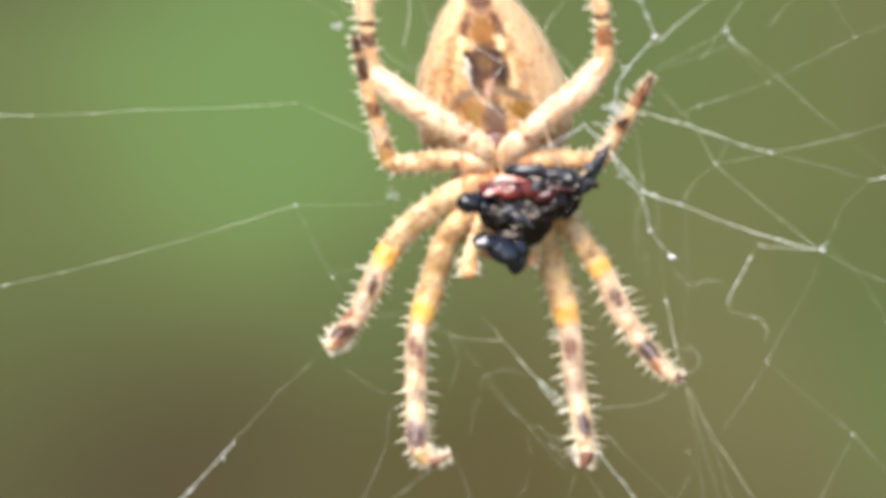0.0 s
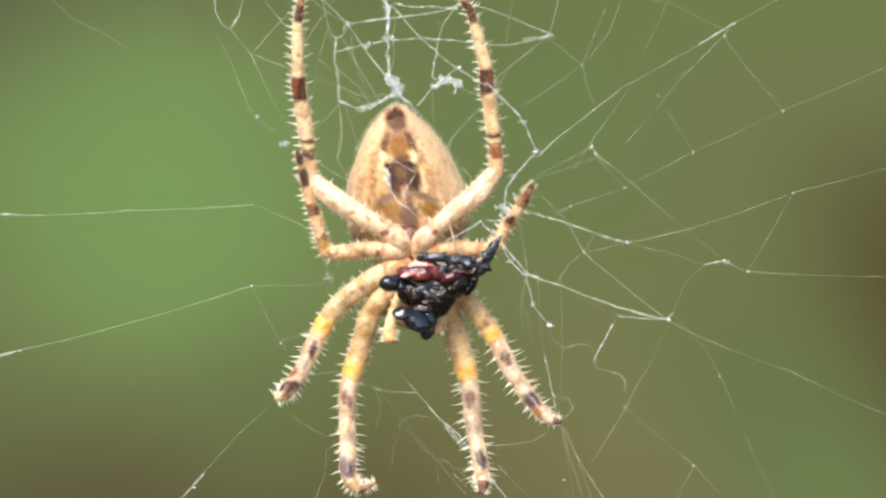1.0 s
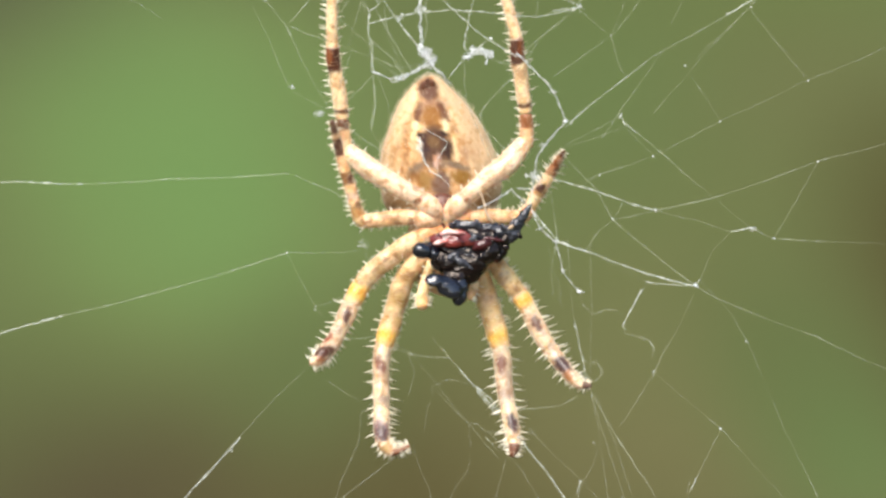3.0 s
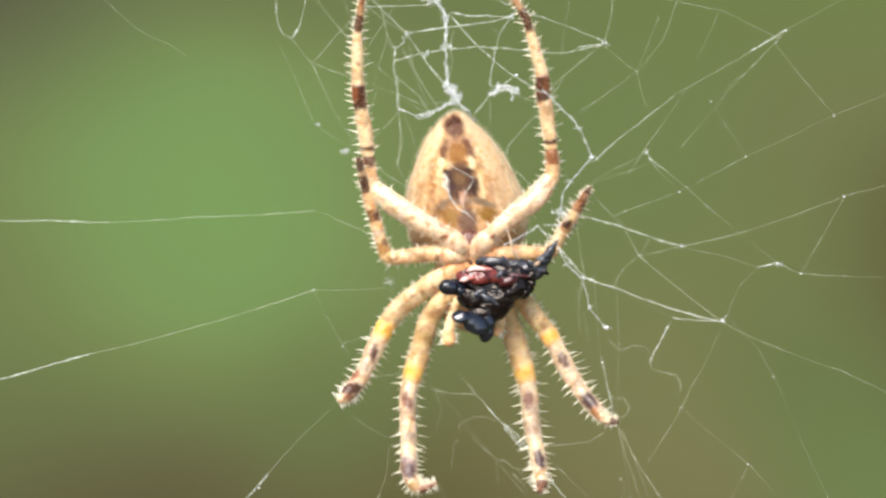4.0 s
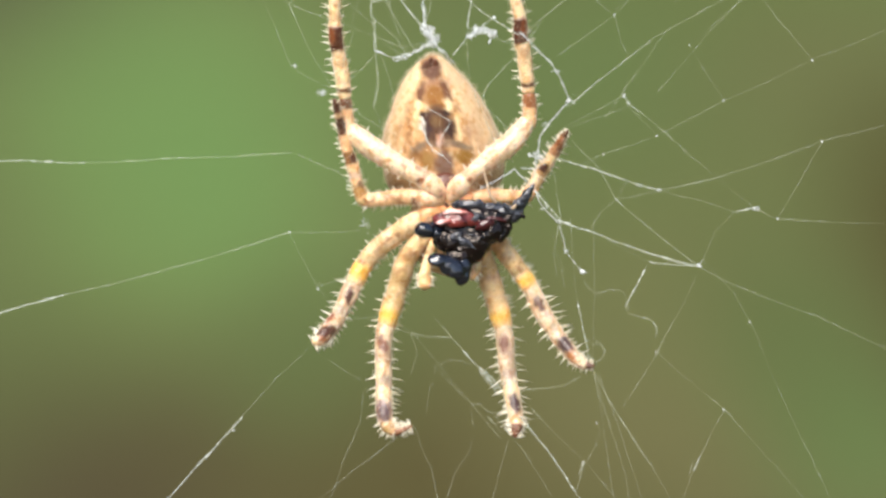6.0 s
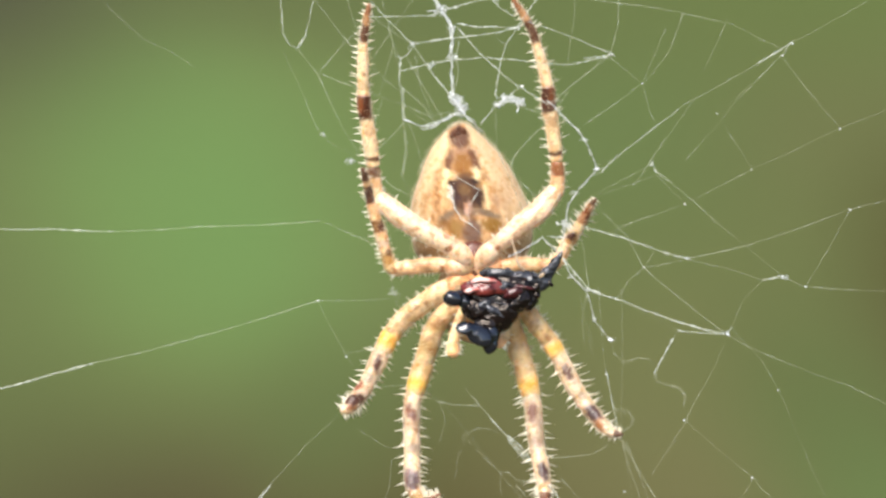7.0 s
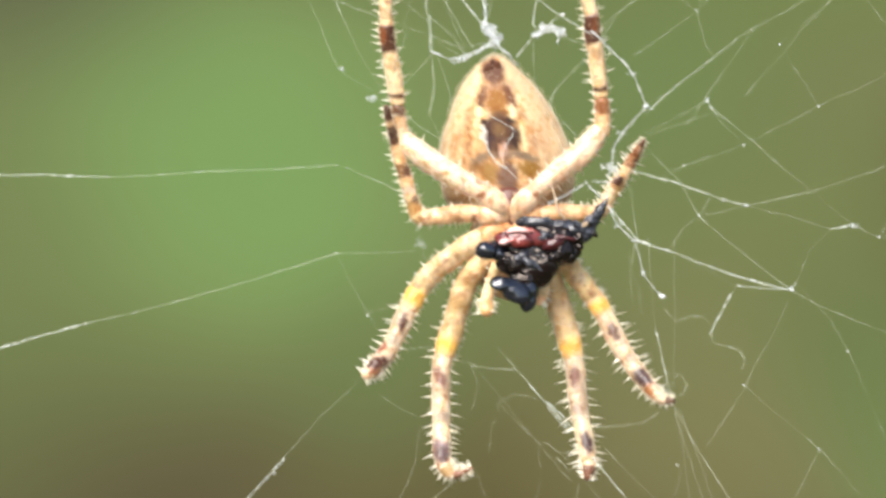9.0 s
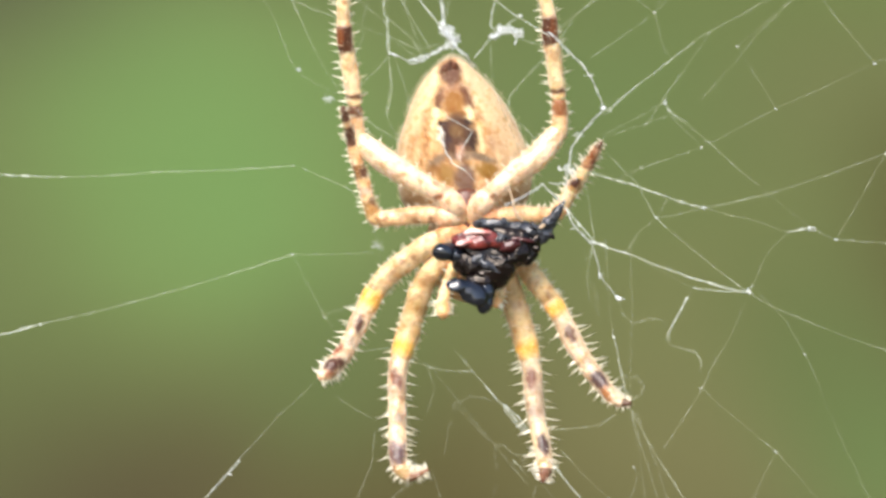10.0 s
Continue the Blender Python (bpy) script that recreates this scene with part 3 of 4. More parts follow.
    # short third pair
    build_leg(spider, 3,
        ("coxa", ((732, 406, -2.0, 14), (710, 405, -1.4, 18), (690, 404, -1.4, 15)), ((0.85, 1.1, RUST, 0.45),), (0.95, 0.63, 0.40), 0, 0.2),
        ("femur", ((698, 402, -1.5, 14), (660, 402, -1.5, 14), (625, 407, -1.6, 13), (600, 410, -1.8, 12)), (), CREAM, 0.32, 0.25),
        ("patella", ((606, 413, -1.8, 12), (590, 403, -1.8, 12.5), (584, 384, -1.7, 11)), ((0.55, 1.1, (0.45, 0.24, 0.07), 0.85),), (0.85, 0.60, 0.30), 0.35, 0.3),
        ("tibia", ((583, 386, -1.7, 10.5), (576, 358, -1.6, 11), (568, 330, -1.5, 10.5)), ((-0.1, 0.12, (0.45, 0.24, 0.07), 0.8), (0.3, 0.5, (0.6, 0.47, 0.38), 0.6), (0.76, 1.1, (0.22, 0.09, 0.02), 0.9)), CREAM, 0.42, 0.36),
        ("metatarsus", ((568, 334, -1.5, 10), (560, 304, -1.4, 10), (552, 276, -1.2, 8)), ((-0.1, 0.2, (0.22, 0.09, 0.02), 0.9), (0.4, 0.5, TAN, 0.6), (0.72, 1.1, UMBER, 0.95)), CREAM, 0.5, 0.3),
        ("tarsus", ((553, 280, -1.2, 8), (547, 258, -0.8, 7), (541, 232, -0.3, 5)), ((-0.1, 0.42, UMBER, 0.95), (0.62, 1.1, UMBER, 0.95)), (0.72, 0.5, 0.3), 0.5, 0.3),
        marks=((603, 411, 7, 5, -20, RUST, 0.6), (640, 402, 10, 4, 0, TAN, 0.7), (658, 410, 7, 4, 20, RUST, 0.45), (681, 410, 4, 5, 0, RUST, 0.7), (632, 396, 6, 3, 0, TAN, 0.6),
               (575, 334, 6, 8, 0, UMBER, 0.7), (589, 382, 6, 6, 0, UMBER, 0.6)))
    build_leg(spider, 4,
        ("coxa", ((742, 405, -2.0, 16), (765, 404, -1.7, 19), (788, 402, -1.6, 16)), (), PINK, 0, 0.2),
        ("femur", ((784, 402, -1.6, 14), (820, 400, -1.6, 14), (852, 401, -1.7, 13), (876, 402, -1.8, 12)), ((0.3, 0.42, RUST, 0.3), (0.66, 0.8, RUST, 0.3)), CREAM, 0.3, 0.3),
        ("patella", ((872, 406, -1.8, 11), (886, 394, -1.7, 12), (897, 376, -1.6, 11)), (), CREAM, 0.4, 0.3),
        ("tibia", ((895, 380, -1.6, 11), (906, 360, -1.4, 12), (920, 340, -1.2, 11)), ((0.5, 0.8, (0.5, 0.27, 0.1), 0.85),), IVORY, 0.3, 0.4),
        ("metatarsus", ((918, 344, -1.2, 10), (928, 326, -0.9, 10), (940, 305, -0.6, 8)), ((0.55, 1.1, (0.30, 0.12, 0.05), 0.9),), IVORY, 0.35, 0.4),
        ("tarsus", ((939, 307, -0.6, 8), (946, 294, -0.3, 6.5), (953, 284, 0.0, 3)), ((0.6, 1.1, BROWN, 0.85),), RUST, 0.2, 0.2),
        marks=((912, 349, 6, 7, 30, UMBER, 0.95), (938, 318, 4, 5, 0, UMBER, 0.6), (947, 300, 3, 5, 30, (0.6, 0.35, 0.25), 0.5)))
    # second pair
    build_leg(spider, 5,
        ("coxa", ((735, 425, -2.0, 17), (716, 430, -1.7, 19), (696, 440, -1.6, 18)), (), PINK, 0, 0.2),
        ("femur", ((704, 436, -1.6, 17), (672, 454, -1.9, 18), (640, 477, -2.1, 18), (612, 501, -2.2, 17), (594, 522, -2.3, 16)), ((0.3, 0.42, BUFF, 0.68), (0.56, 0.7, BUFF, 0.73), (0.84, 0.94, BUFF, 0.63)), (0.90, 0.67, 0.39), 0.42, 0.3),
        ("patella", ((599, 516, -2.3, 16), (587, 537, -2.2, 17), (575, 558, -2.1, 15)), ((0.2, 0.74, GOLD, 0.95),), CREAM, 0.4, 0.3),
        ("tibia", ((577, 554, -2.1, 15), (567, 578, -1.8, 15.5), (556, 602, -1.6, 14.5), (548, 620, -1.4, 13.5)), (), PALE, 0.42, 0.5),
        ("metatarsus", ((550, 616, -1.4, 14), (538, 632, -1.0, 15), (524, 648, -0.5, 14)), (), PALE, 0.36, 0.5),
        ("tarsus", ((530, 642, -0.5, 14), (519, 655, -0.2, 12), (507, 662, 0.0, 7)), ((0.2, 0.6, RUST, 0.6),), (0.70, 0.49, 0.31), 0.10, 0.34),
        marks=((569, 578, 5, 15, 8, UMBER, 0.8), (553, 603, 5, 8, 20, GREY, 0.35), (533, 616, 6, 11, 35, (0.3, 0.10, 0.05), 0.8), (529, 641, 15, 9, -15, UMBER, 0.95), (519, 656, 5, 4, 0, RUST, 0.7),
               (637, 477, 5, 4, 0, RUST, 0.6), (654, 470, 4, 4, 0, RUST, 0.55), (592, 518, 4, 5, 20, RUST, 0.5), (625, 490, 16, 4, -45, (0.3, 0.17, 0.09), 0.5)))
    build_leg(spider, 6,
        ("coxa", ((745, 425, -2.0, 17), (772, 432, -1.7, 19), (798, 447, -1.6, 18)), (), PINK, 0, 0.2),
        ("femur", ((790, 442, -1.6, 17), (822, 472, -1.9, 17), (842, 496, -2.1, 17), (861, 520, -2.2, 16.5), (873, 537, -2.3, 16)), ((0.6, 0.7, BUFF, 0.45), (0.86, 1.1, BUFF, 0.45)), AMBER, 0.4, 0.32),
        ("patella", ((869, 531, -2.3, 16), (882, 549, -2.2, 16.5), (893, 568, -2.1, 15)), ((-0.1, 0.12, BUFF, 0.45), (0.32, 0.72, GOLD, 1.0)), CREAM, 0.4, 0.32),
        ("tibia", ((891, 563, -2.1, 15), (902, 588, -1.9, 15.5), (918, 617, -1.6, 15), (934, 640, -1.4, 14)), (), PALE, 0.42, 0.55),
        ("metatarsus", ((931, 636, -1.4, 14.5), (948, 660, -1.0, 14), (970, 686, -0.5, 12)), (), PALE, 0.4, 0.5),
        ("tarsus", ((965, 681, -0.5, 12), (980, 696, -0.2, 9.5), (1001, 700, 0.0, 4.5)), ((0.72, 1.1, UMBER, 0.9),), PALE, 0.16, 0.24),
        marks=((906, 590, 6, 14, -20, UMBER, 0.75), (932, 632, 6, 7, -30, GREY, 0.45), (952, 664, 9, 17, -38, GREY, 0.95), (963, 684, 6, 10, -38, (0.36, 0.15, 0.05), 0.8), (872, 530, 5, 5, 0, RUST, 0.4), (918, 608, 4, 6, 0, GREY, 0.25)))
    # first pair, hanging straight down
    build_leg(spider, 7,
        ("coxa", ((738, 445, -2.1, 17), (722, 455, -1.9, 18), (706, 470, -1.9, 18)), (), PINK, 0, 0.2),
        ("femur", ((708, 466, -1.9, 17), (684, 491, -2.2, 18), (666, 522, -2.4, 18.5), (657, 552, -2.6, 18), (648, 585, -2.7, 17.5)), ((0.3, 0.46, BUFF, 0.73), (0.6, 0.8, BUFF, 0.83)), (0.90, 0.66, 0.37), 0.45, 0.32),
        ("patella", ((651, 576, -2.7, 18), (642, 604, -2.6, 19), (633, 634, -2.5, 15.5)), ((-0.1, 0.34, BUFF, 0.78), (0.48, 0.82, GOLD, 1.0)), CREAM, 0.42, 0.4),
        ("tibia", ((633, 628, -2.5, 15.5), (630, 660, -2.2, 15), (630, 700, -1.9, 14.5), (631, 750, -1.5, 14.5)), ((0.42, 0.62, GREY, 0.12),), PALE, 0.5, 0.62),
        ("metatarsus", ((631, 744, -1.5, 14.5), (631, 768, -1.1, 15), (633, 800, -0.5, 13.5)), ((-0.1, 0.24, IVORY, 0.6),), PALE, 0.42, 0.56),
        ("tarsus", ((633, 796, -0.5, 13), (639, 810, -0.2, 12), (654, 819, 0.0, 7), (680, 808, 0.1, 3)), ((0.08, 0.2, RUST, 0.5), (0.32, 0.5, BUFF, 0.9), (0.62, 1.1, (0.2, 0.07, 0.03), 0.9)), (0.66, 0.46, 0.28), 0.09, 0.34),
        marks=((628, 662, 6, 15, -22, (0.2, 0.09, 0.06), 0.8), (634, 725, 6, 8, 0, GREY, 0.45), (630, 780, 12, 16, 0, (0.25, 0.17, 0.16), 0.85), (633, 786, 6, 13, -10, GREY, 0.7), (622, 660, 5, 6, 0, RUST, 0.35),
               (676, 505, 10, 5, -30, RUST, 0.45), (663, 530, 8, 5, -20, RUST, 0.35)))
    build_leg(spider, 8,
        ("coxa", ((748, 445, -2.1, 17), (772, 455, -1.9, 18), (788, 470, -1.9, 18)), (), PINK, 0, 0.2),
        ("femur", ((786, 464, -1.9, 18), (800, 496, -2.3, 19), (812, 530, -2.5, 19.5), (821, 558, -2.6, 19.5), (828, 582, -2.7, 19)), ((0.36, 0.52, BUFF, 0.5), (0.64, 0.82, BUFF, 0.5)), AMBER, 0.5, 0.4),
        ("patella", ((826, 576, -2.7, 19), (835, 606, -2.6, 19), (842, 634, -2.5, 16)), ((-0.1, 0.3, BUFF, 0.5), (0.5, 0.8, GOLD, 1.0)), (0.92, 0.64, 0.32), 0.46, 0.4),
        ("tibia", ((841, 628, -2.5, 16), (846, 665, -2.2, 15.5), (849, 700, -1.9, 14.5), (856, 742, -1.5, 14)), ((0.24, 0.42, GREY, 0.12), (0.62, 0.82, GREY, 0.2)), (0.66, 0.52, 0.36), 0.52, 0.62),
        ("metatarsus", ((855, 736, -1.5, 14), (861, 766, -1.1, 14), (865, 796, -0.5, 13)), ((-0.1, 0.24, IVORY, 0.6),), (0.66, 0.52, 0.36), 0.36, 0.56),
        ("tarsus", ((865, 792, -0.5, 12.5), (866, 808, -0.2, 11), (863, 824, 0.0, 6)), ((0.1, 0.25, BUFF, 0.5), (0.45, 1.1, (0.16, 0.055, 0.03), 0.9)), (0.66, 0.47, 0.30), 0.09, 0.32),
        marks=((843, 660, 6, 15, 5, (0.2, 0.09, 0.06), 0.8), (851, 682, 8, 8, 0, (0.3, 0.2, 0.15), 0.5), (852, 714, 9, 8, 0, (0.35, 0.25, 0.2), 0.6), (864, 766, 7, 16, -16, GREY, 0.9), (812, 545, 14, 6, 0, RUST, 0.3)))
    return tagged(spider, "pale tan orb-weaver spider with brown-banded bristly legs on its web", "spider")


build_spider()


# ---- the wrapped prey ----
# across, down, depth, size and skin of the torn bits round its edges
FRAGMENTS = ((850, 454, 0.0, 9, prey_black), (838, 472, 0.1, 10, prey_black), (874, 434, -0.1, 6, prey_black), (800, 412, 0.0, 9, prey_painted_sheen), (846, 418, 0.2, 9, prey_painted_sheen),
             (722, 440, 0.2, 8, prey_black))


def build_prey():
    prey = new("insect_prey")
    prey.empty_display_size = 0.001

    def lump(name, mat, forms, label="", crumple=1.0, settle=1):
        """Rounded masses grown into one skin, then crumpled."""
        bm = bmesh.new()
        for k, (u, v, d, size, turn, rough, *tip) in enumerate(forms):
            ellipsoid(bm, g(u, v, d), size, turn, rough * 0.3, k * 3.7 + u, 4, tip[0] if tip else 0.0)
        raw = bpy.data.meshes.new("raw")
        bm.to_mesh(raw)
        bm.free()
        holder = new("raw", raw)
        weld = holder.modifiers.new("weld", "REMESH")
        weld.mode, weld.voxel_size = "VOXEL", 0.00004
        bpy.context.view_layer.update()
        made = bpy.data.meshes.new_from_object(holder.evaluated_get(bpy.context.evaluated_depsgraph_get()))
        bpy.data.objects.remove(holder)
        bm = bmesh.new()
        bm.from_mesh(made)
        bm.normal_update()
        for vert in bm.verts:
            q = vert.co * 1000
            q.x *= 0.55
            q = q + Vector((noise.noise(q * 0.7), noise.noise(q * 0.7 + Vector((9, 0, 0))), noise.noise(q * 0.7 + Vector((0, 9, 0))))) * 0.5
            swell = 0.12 * noise.noise(q * 0.8 + Vector((u, 0, 0)))
            # sharp-edged wrinkles
            swell += 0.075 * (0.5 - abs(noise.noise(q * 1.7))) + 0.05 * (0.5 - abs(noise.noise(q * 3.6 + Vector((0, 5, 0))))) - 0.05
            crease = (1 - min(1.0, abs(noise.noise(q * 0.8 + Vector((0, u, 0)))) * 5)) ** 2 * 0.06
            vert.co += vert.normal * (swell - crease) * 0.001 * crumple
        for _ in range(settle):
            bmesh.ops.smooth_vert(bm, verts=bm.verts, factor=0.5, use_axis_x=True, use_axis_y=True, use_axis_z=True)
        return part(name, bm, mat, prey, label)

    lump("thorax", prey_black, ((770, 466, -0.3, (56, 34, 28), 8, 0.5), (804, 444, -0.3, (44, 30, 26), -10, 0.55), (834, 442, -0.4, (24, 22, 18), 10, 0.6),
                                (764, 492, -0.1, (36, 24, 24), 14, 0.5), (790, 484, 0.0, (33, 26, 22), -40, 0.5), (742, 480, 0.1, (26, 24, 22), 20, 0.5),
                                (760, 508, 0.2, (24, 18, 16), 10, 0.3), (818, 464, 0.0, (28, 20, 18), -50, 0.4), (775, 512, -0.1, (14, 16, 12), -30, 0.4),
                                (792, 502, -0.1, (22, 16, 16), -40, 0.3), (836, 464, -0.3, (20, 16, 14), -50, 0.4)), "", 0.9, 2)
    # bluish sheen along the top edge, put into the shoulder's colour
    lump("shoulder", prey_painted_sheen, ((786, 416, -0.1, (28, 10, 12), 0, 0.35, -20), (764, 414, -0.2, (16, 8, 9), -10, 0.4), (818, 422, -0.2, (26, 13, 12), -8, 0.4),
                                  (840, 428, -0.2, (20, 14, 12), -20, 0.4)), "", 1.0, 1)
    lump("head", prey_shell, ((701, 460, 0.6, (17, 15, 13), 12, 0.2, -22), (712, 455, 0.3, (14, 11, 11), -20, 0.3), (722, 466, 0.2, (16, 13, 13), 10, 0.3)), "", 0.6)
    lump("abdomen", prey_shell, ((729, 515, 0.85, (22, 13, 8), 14, 0.25, -26), (750, 526, 0.7, (28, 19, 13), 26, 0.3, -24),
                                 (768, 543, 0.5, (13, 16, 9), 20, 0.2), (770, 524, 0.4, (14, 18, 10), -10, 0.2), (723, 514, 1.02, (15, 11, 4), -8, 0.15, -23), (748, 530, 0.98, (15, 7, 4), 18, 0.2, -26)), "glossy blue-black abdomen tip", 0.2, 3)
    lump("wing_case", prey_red, ((752, 440, 0.46, (38, 17, 9), -4, 0.4, -20), (778, 444, 0.42, (24, 9, 8), 12, 0.4, -15)), "shiny dark red wing case", 0.6)
    # small pale lumps over the red case carry the painted highlight
    lump("wing_ridge", prey_pink, ((757, 428, 0.72, (22, 5.5, 4), 3, 0.5, -24), (742, 430, 0.7, (12, 5, 4), -10, 0.5, -20)), "wet pink wing ridge with its highlight painted pale", 0.9)
    lump("wing_ridge", prey_pink, ((735, 446, 0.85, (16, 6.5, 5), -10, 0.5, -24), (750, 447, 0.75, (12, 4.5, 4), 6, 0.5, -20)), "wet pink wing ridge with its highlight painted pale", 0.9)
    # grey colour here paints the sheen on a black fold
    lump("wing_ridge", prey_painted_sheen, ((787, 441, 0.55, (13, 6, 5), -20, 0.4, -15), (796, 434, 0.5, (12, 4, 4), 20, 0.4, -15)), "black wing fold with its sheen painted grey", 0.6)
    lump("wing_stub", prey_maroon, ((808, 450, 0.45, (17, 10, 8), -20, 0.6, -10), (826, 440, 0.35, (22, 4, 5), 10, 0.4, -10)), "dull dark red wing stub", 0.6)
    lump("leg", prey_painted_sheen, ((850, 426, -0.2, (20, 11, 12), -25, 0.35), (866, 414, -0.2, (16, 10, 11), -45, 0.35), (880, 398, -0.2, (20, 9, 10), -52, 0.25), (889, 386, -0.2, (13, 6, 7), -55, 0.2), (856, 432, -0.3, (22, 16, 12), -40, 0.3), (872, 412, -0.3, (18, 11, 10), -50, 0.3)), "", 1.0, 1)
    lump("leg", prey_black, ((836, 452, -0.2, (16, 9, 11), -60, 0.45), (848, 440, -0.1, (12, 8, 9), -50, 0.4)), "", 0.7)
    # ridge whose grey colour paints the wet highlight across the thorax
    lump("fold", prey_painted_sheen, ((756, 471, 0.6, (13, 6, 5), -20, 0.5, -15), (772, 480, 0.65, (15, 6, 5), 30, 0.5, -15), (787, 489, 0.6, (9, 5, 4), 38, 0.5, -15), (790, 470, 0.55, (14, 3, 4), 12, 0.5, -20)), "black fold of skin with its highlight painted grey", 0.9)
    lump("joint", prey_pale, ((859, 419, 0.16, (7, 4, 4), -40, 0.3),), "pale tan joint", 0.3)
    rng = random.Random(64)
    for u, v, d, size, mat in FRAGMENTS:
        bm = bmesh.new()
        ellipsoid(bm, g(u, v, d), (size, size * rng.uniform(0.45, 0.8), size * 0.5), rng.uniform(-70, 70), 0.5, u, 2, rng.uniform(-40, 20))
        part("shell_fragment", bm, mat, prey)
    bm = bmesh.new()
    line = curve_points(((805, 356, -0.4, 1.4), (812, 378, -0.2, 1.9), (817, 398, 0.0, 2.8), (828, 412, 0.0, 3.2)), 6)
    tube(bm, [g(*p[:3]) for p in line], [p[3] * STEP for p in line], 8)
    part("antenna", bm, prey_pale, prey, "thin pale brown antenna")
    return tagged(prey, "glossy black insect remains with red wing cases in spider jaws", "insect")


build_prey()


# ---- the web ----
def strand(web, name, points, width, seed, label="", fibres=1):
    """One silk thread: points of (u, v) or (u, v, d); width in grid steps."""
    rng = random.Random(seed)
    pts = [(p[0], p[1], p[2] if len(p) > 2 else 0.0) for p in points]
    fine = []
    for a, b in zip(pts, pts[1:]):
        n = max(3, int(math.hypot(b[0] - a[0], b[1] - a[1]) / 9))
        for k in range(n):
            t = k / n
            sag = math.sin(math.pi * t) * min(2.0, n * 0.12)
            fine.append((a[0] + (b[0] - a[0]) * t + rng.uniform(-0.7, 0.7), a[1] + (b[1] - a[1]) * t + sag + rng.uniform(-0.7, 0.7), a[2] + (b[2] - a[2]) * t))
    fine.append(pts[-1])
    radii = []
    for k in range(len(fine)):
        slow = 1 + 0.6 * noise.noise(Vector((fine[k][0] * 0.011, fine[k][1] * 0.011, seed * 1.7)))
        r = width * (0.5 if fibres > 1 else 0.75) * STEP * slow * rng.uniform(0.8, 1.15)
        if rng.random() < 0.05:
            r *= rng.uniform(1.5, 2.6)
        radii.append(r)
    bm = bmesh.new()
    for k in range(fibres):
        spot = Vector((rng.uniform(0, 90), k * 9.0, 0))
        row, thick = [], []
        for i, p in enumerate(fine):
            swing = width * 0.8 * (0 if fibres == 1 else 1)
            q = Vector((p[0] * 0.11, p[1] * 0.11, 0)) + spot
            row.append(g(p[0] + swing * noise.noise(q) * 2, p[1] + swing * noise.noise(q + Vector((7, 3, 1))) * 2, p[2] + 0.03 * k))
            thick.append(radii[i] / math.sqrt(fibres) * (1 if fibres == 1 else 0.55))
        tube(bm, row, thick, 5)
    return part(name, bm, matted if fibres > 1 else bright_silk if width > 1.4 else silk, web, label)


def tuft(web, u, v, size, count, seed):
    """A scrap of matted silk."""
    rng = random.Random(seed)
    bm = bmesh.new()
    for _ in range(count):
        p = [u + rng.gauss(0, size * 0.7), v + rng.gauss(0, size * 0.5), rng.uniform(-0.2, 0.2)]
        way = rng.uniform(0, 2 * math.pi)
        row = []
        for _ in range(rng.randint(5, 9)):
            row.append(tuple(p))
            way += rng.gauss(0, 0.9)
            p = [p[0] + math.cos(way) * size * 0.4, p[1] + math.sin(way) * size * 0.3, p[2] * 0.7]
        row = curve_points(row, 3)
        thick = rng.uniform(0.25, 0.75)
        tube(bm, [g(*q) for q in row], [thick * rng.uniform(0.6, 1.2) * STEP for _ in row], 4)
    return part("silk_tuft", bm, matted, web, "matted white silk")


# radial and frame threads, capture threads, and torn loose ends, by the drawing grid
def build_web():
    web = new("spider_web")
    web.empty_display_size = 0.005
    seed = 0
    for width, threads in (
            (1.0, STAYS_FIRST), (1.0, STAYS_SECOND), (0.75, RIGHT_WEB_FIRST), (0.75, RIGHT_WEB_SECOND),
            (0.62, RIGHT_FINE_FIRST), (0.62, RIGHT_FINE_SECOND), (0.8, LOWER_WEB_FIRST), (0.8, LOWER_WEB_SECOND),
            (0.8, LOWER_WEB_THIRD), (1.65, UPPER_WEB_FIRST), (1.65, UPPER_WEB_SECOND), (1.65, UPPER_WEB_THIRD),
            (1.05, UPPER_FINE_FIRST), (1.05, UPPER_FINE_SECOND), (1.05, UPPER_FINE_THIRD), (1.05, UPPER_FINE_FOURTH),
            (1.5, BELLY_SILK), (1.7, BRIGHT_FIRST), (1.7, BRIGHT_SECOND), (0.6, LOOSE_FINE), (1.0, MIDDLING_FIRST), (1.0, MIDDLING_SECOND),
            (1.0, MIDDLING_THIRD), (1.0, MIDDLING_FOURTH)):
        for points in threads:
            seed += 1
            strand(web, "thread", points, width * random.Random(seed * 7).uniform(0.85, 1.15), seed)
    for width, points in HEAVY_TOP + HEAVY_SIDE:
        seed += 1
        strand(web, "heavy_thread", points, width, seed, "thick white frayed silk strand", 5)
    for u, v, size, count in UPPER_TUFTS + SIDE_TUFTS:
        seed += 1
        tuft(web, u, v, size, count, seed)
    for u, v, r in KNOTS + ((981, 533, 5.2), (955, 230, 4.2), (1115, 388, 2.6), (1187, 521, 2.4), (974, 594, 2), (1285, 418, 2.6), (1053, 221, 2), (365, 818, 2.2), (60, 581, 1.8), (822, 84, 3)):
        bm = bmesh.new()
        ellipsoid(bm, g(u, v, 0.0), (r * 0.85, r * 0.6, r * 0.6), 10, 0.3, u, 2)
        part("silk_bead", bm, bead_silk, web, "small white bead of silk")
    return tagged(web, "torn white silk orb web with loose tangled threads", "spider web")


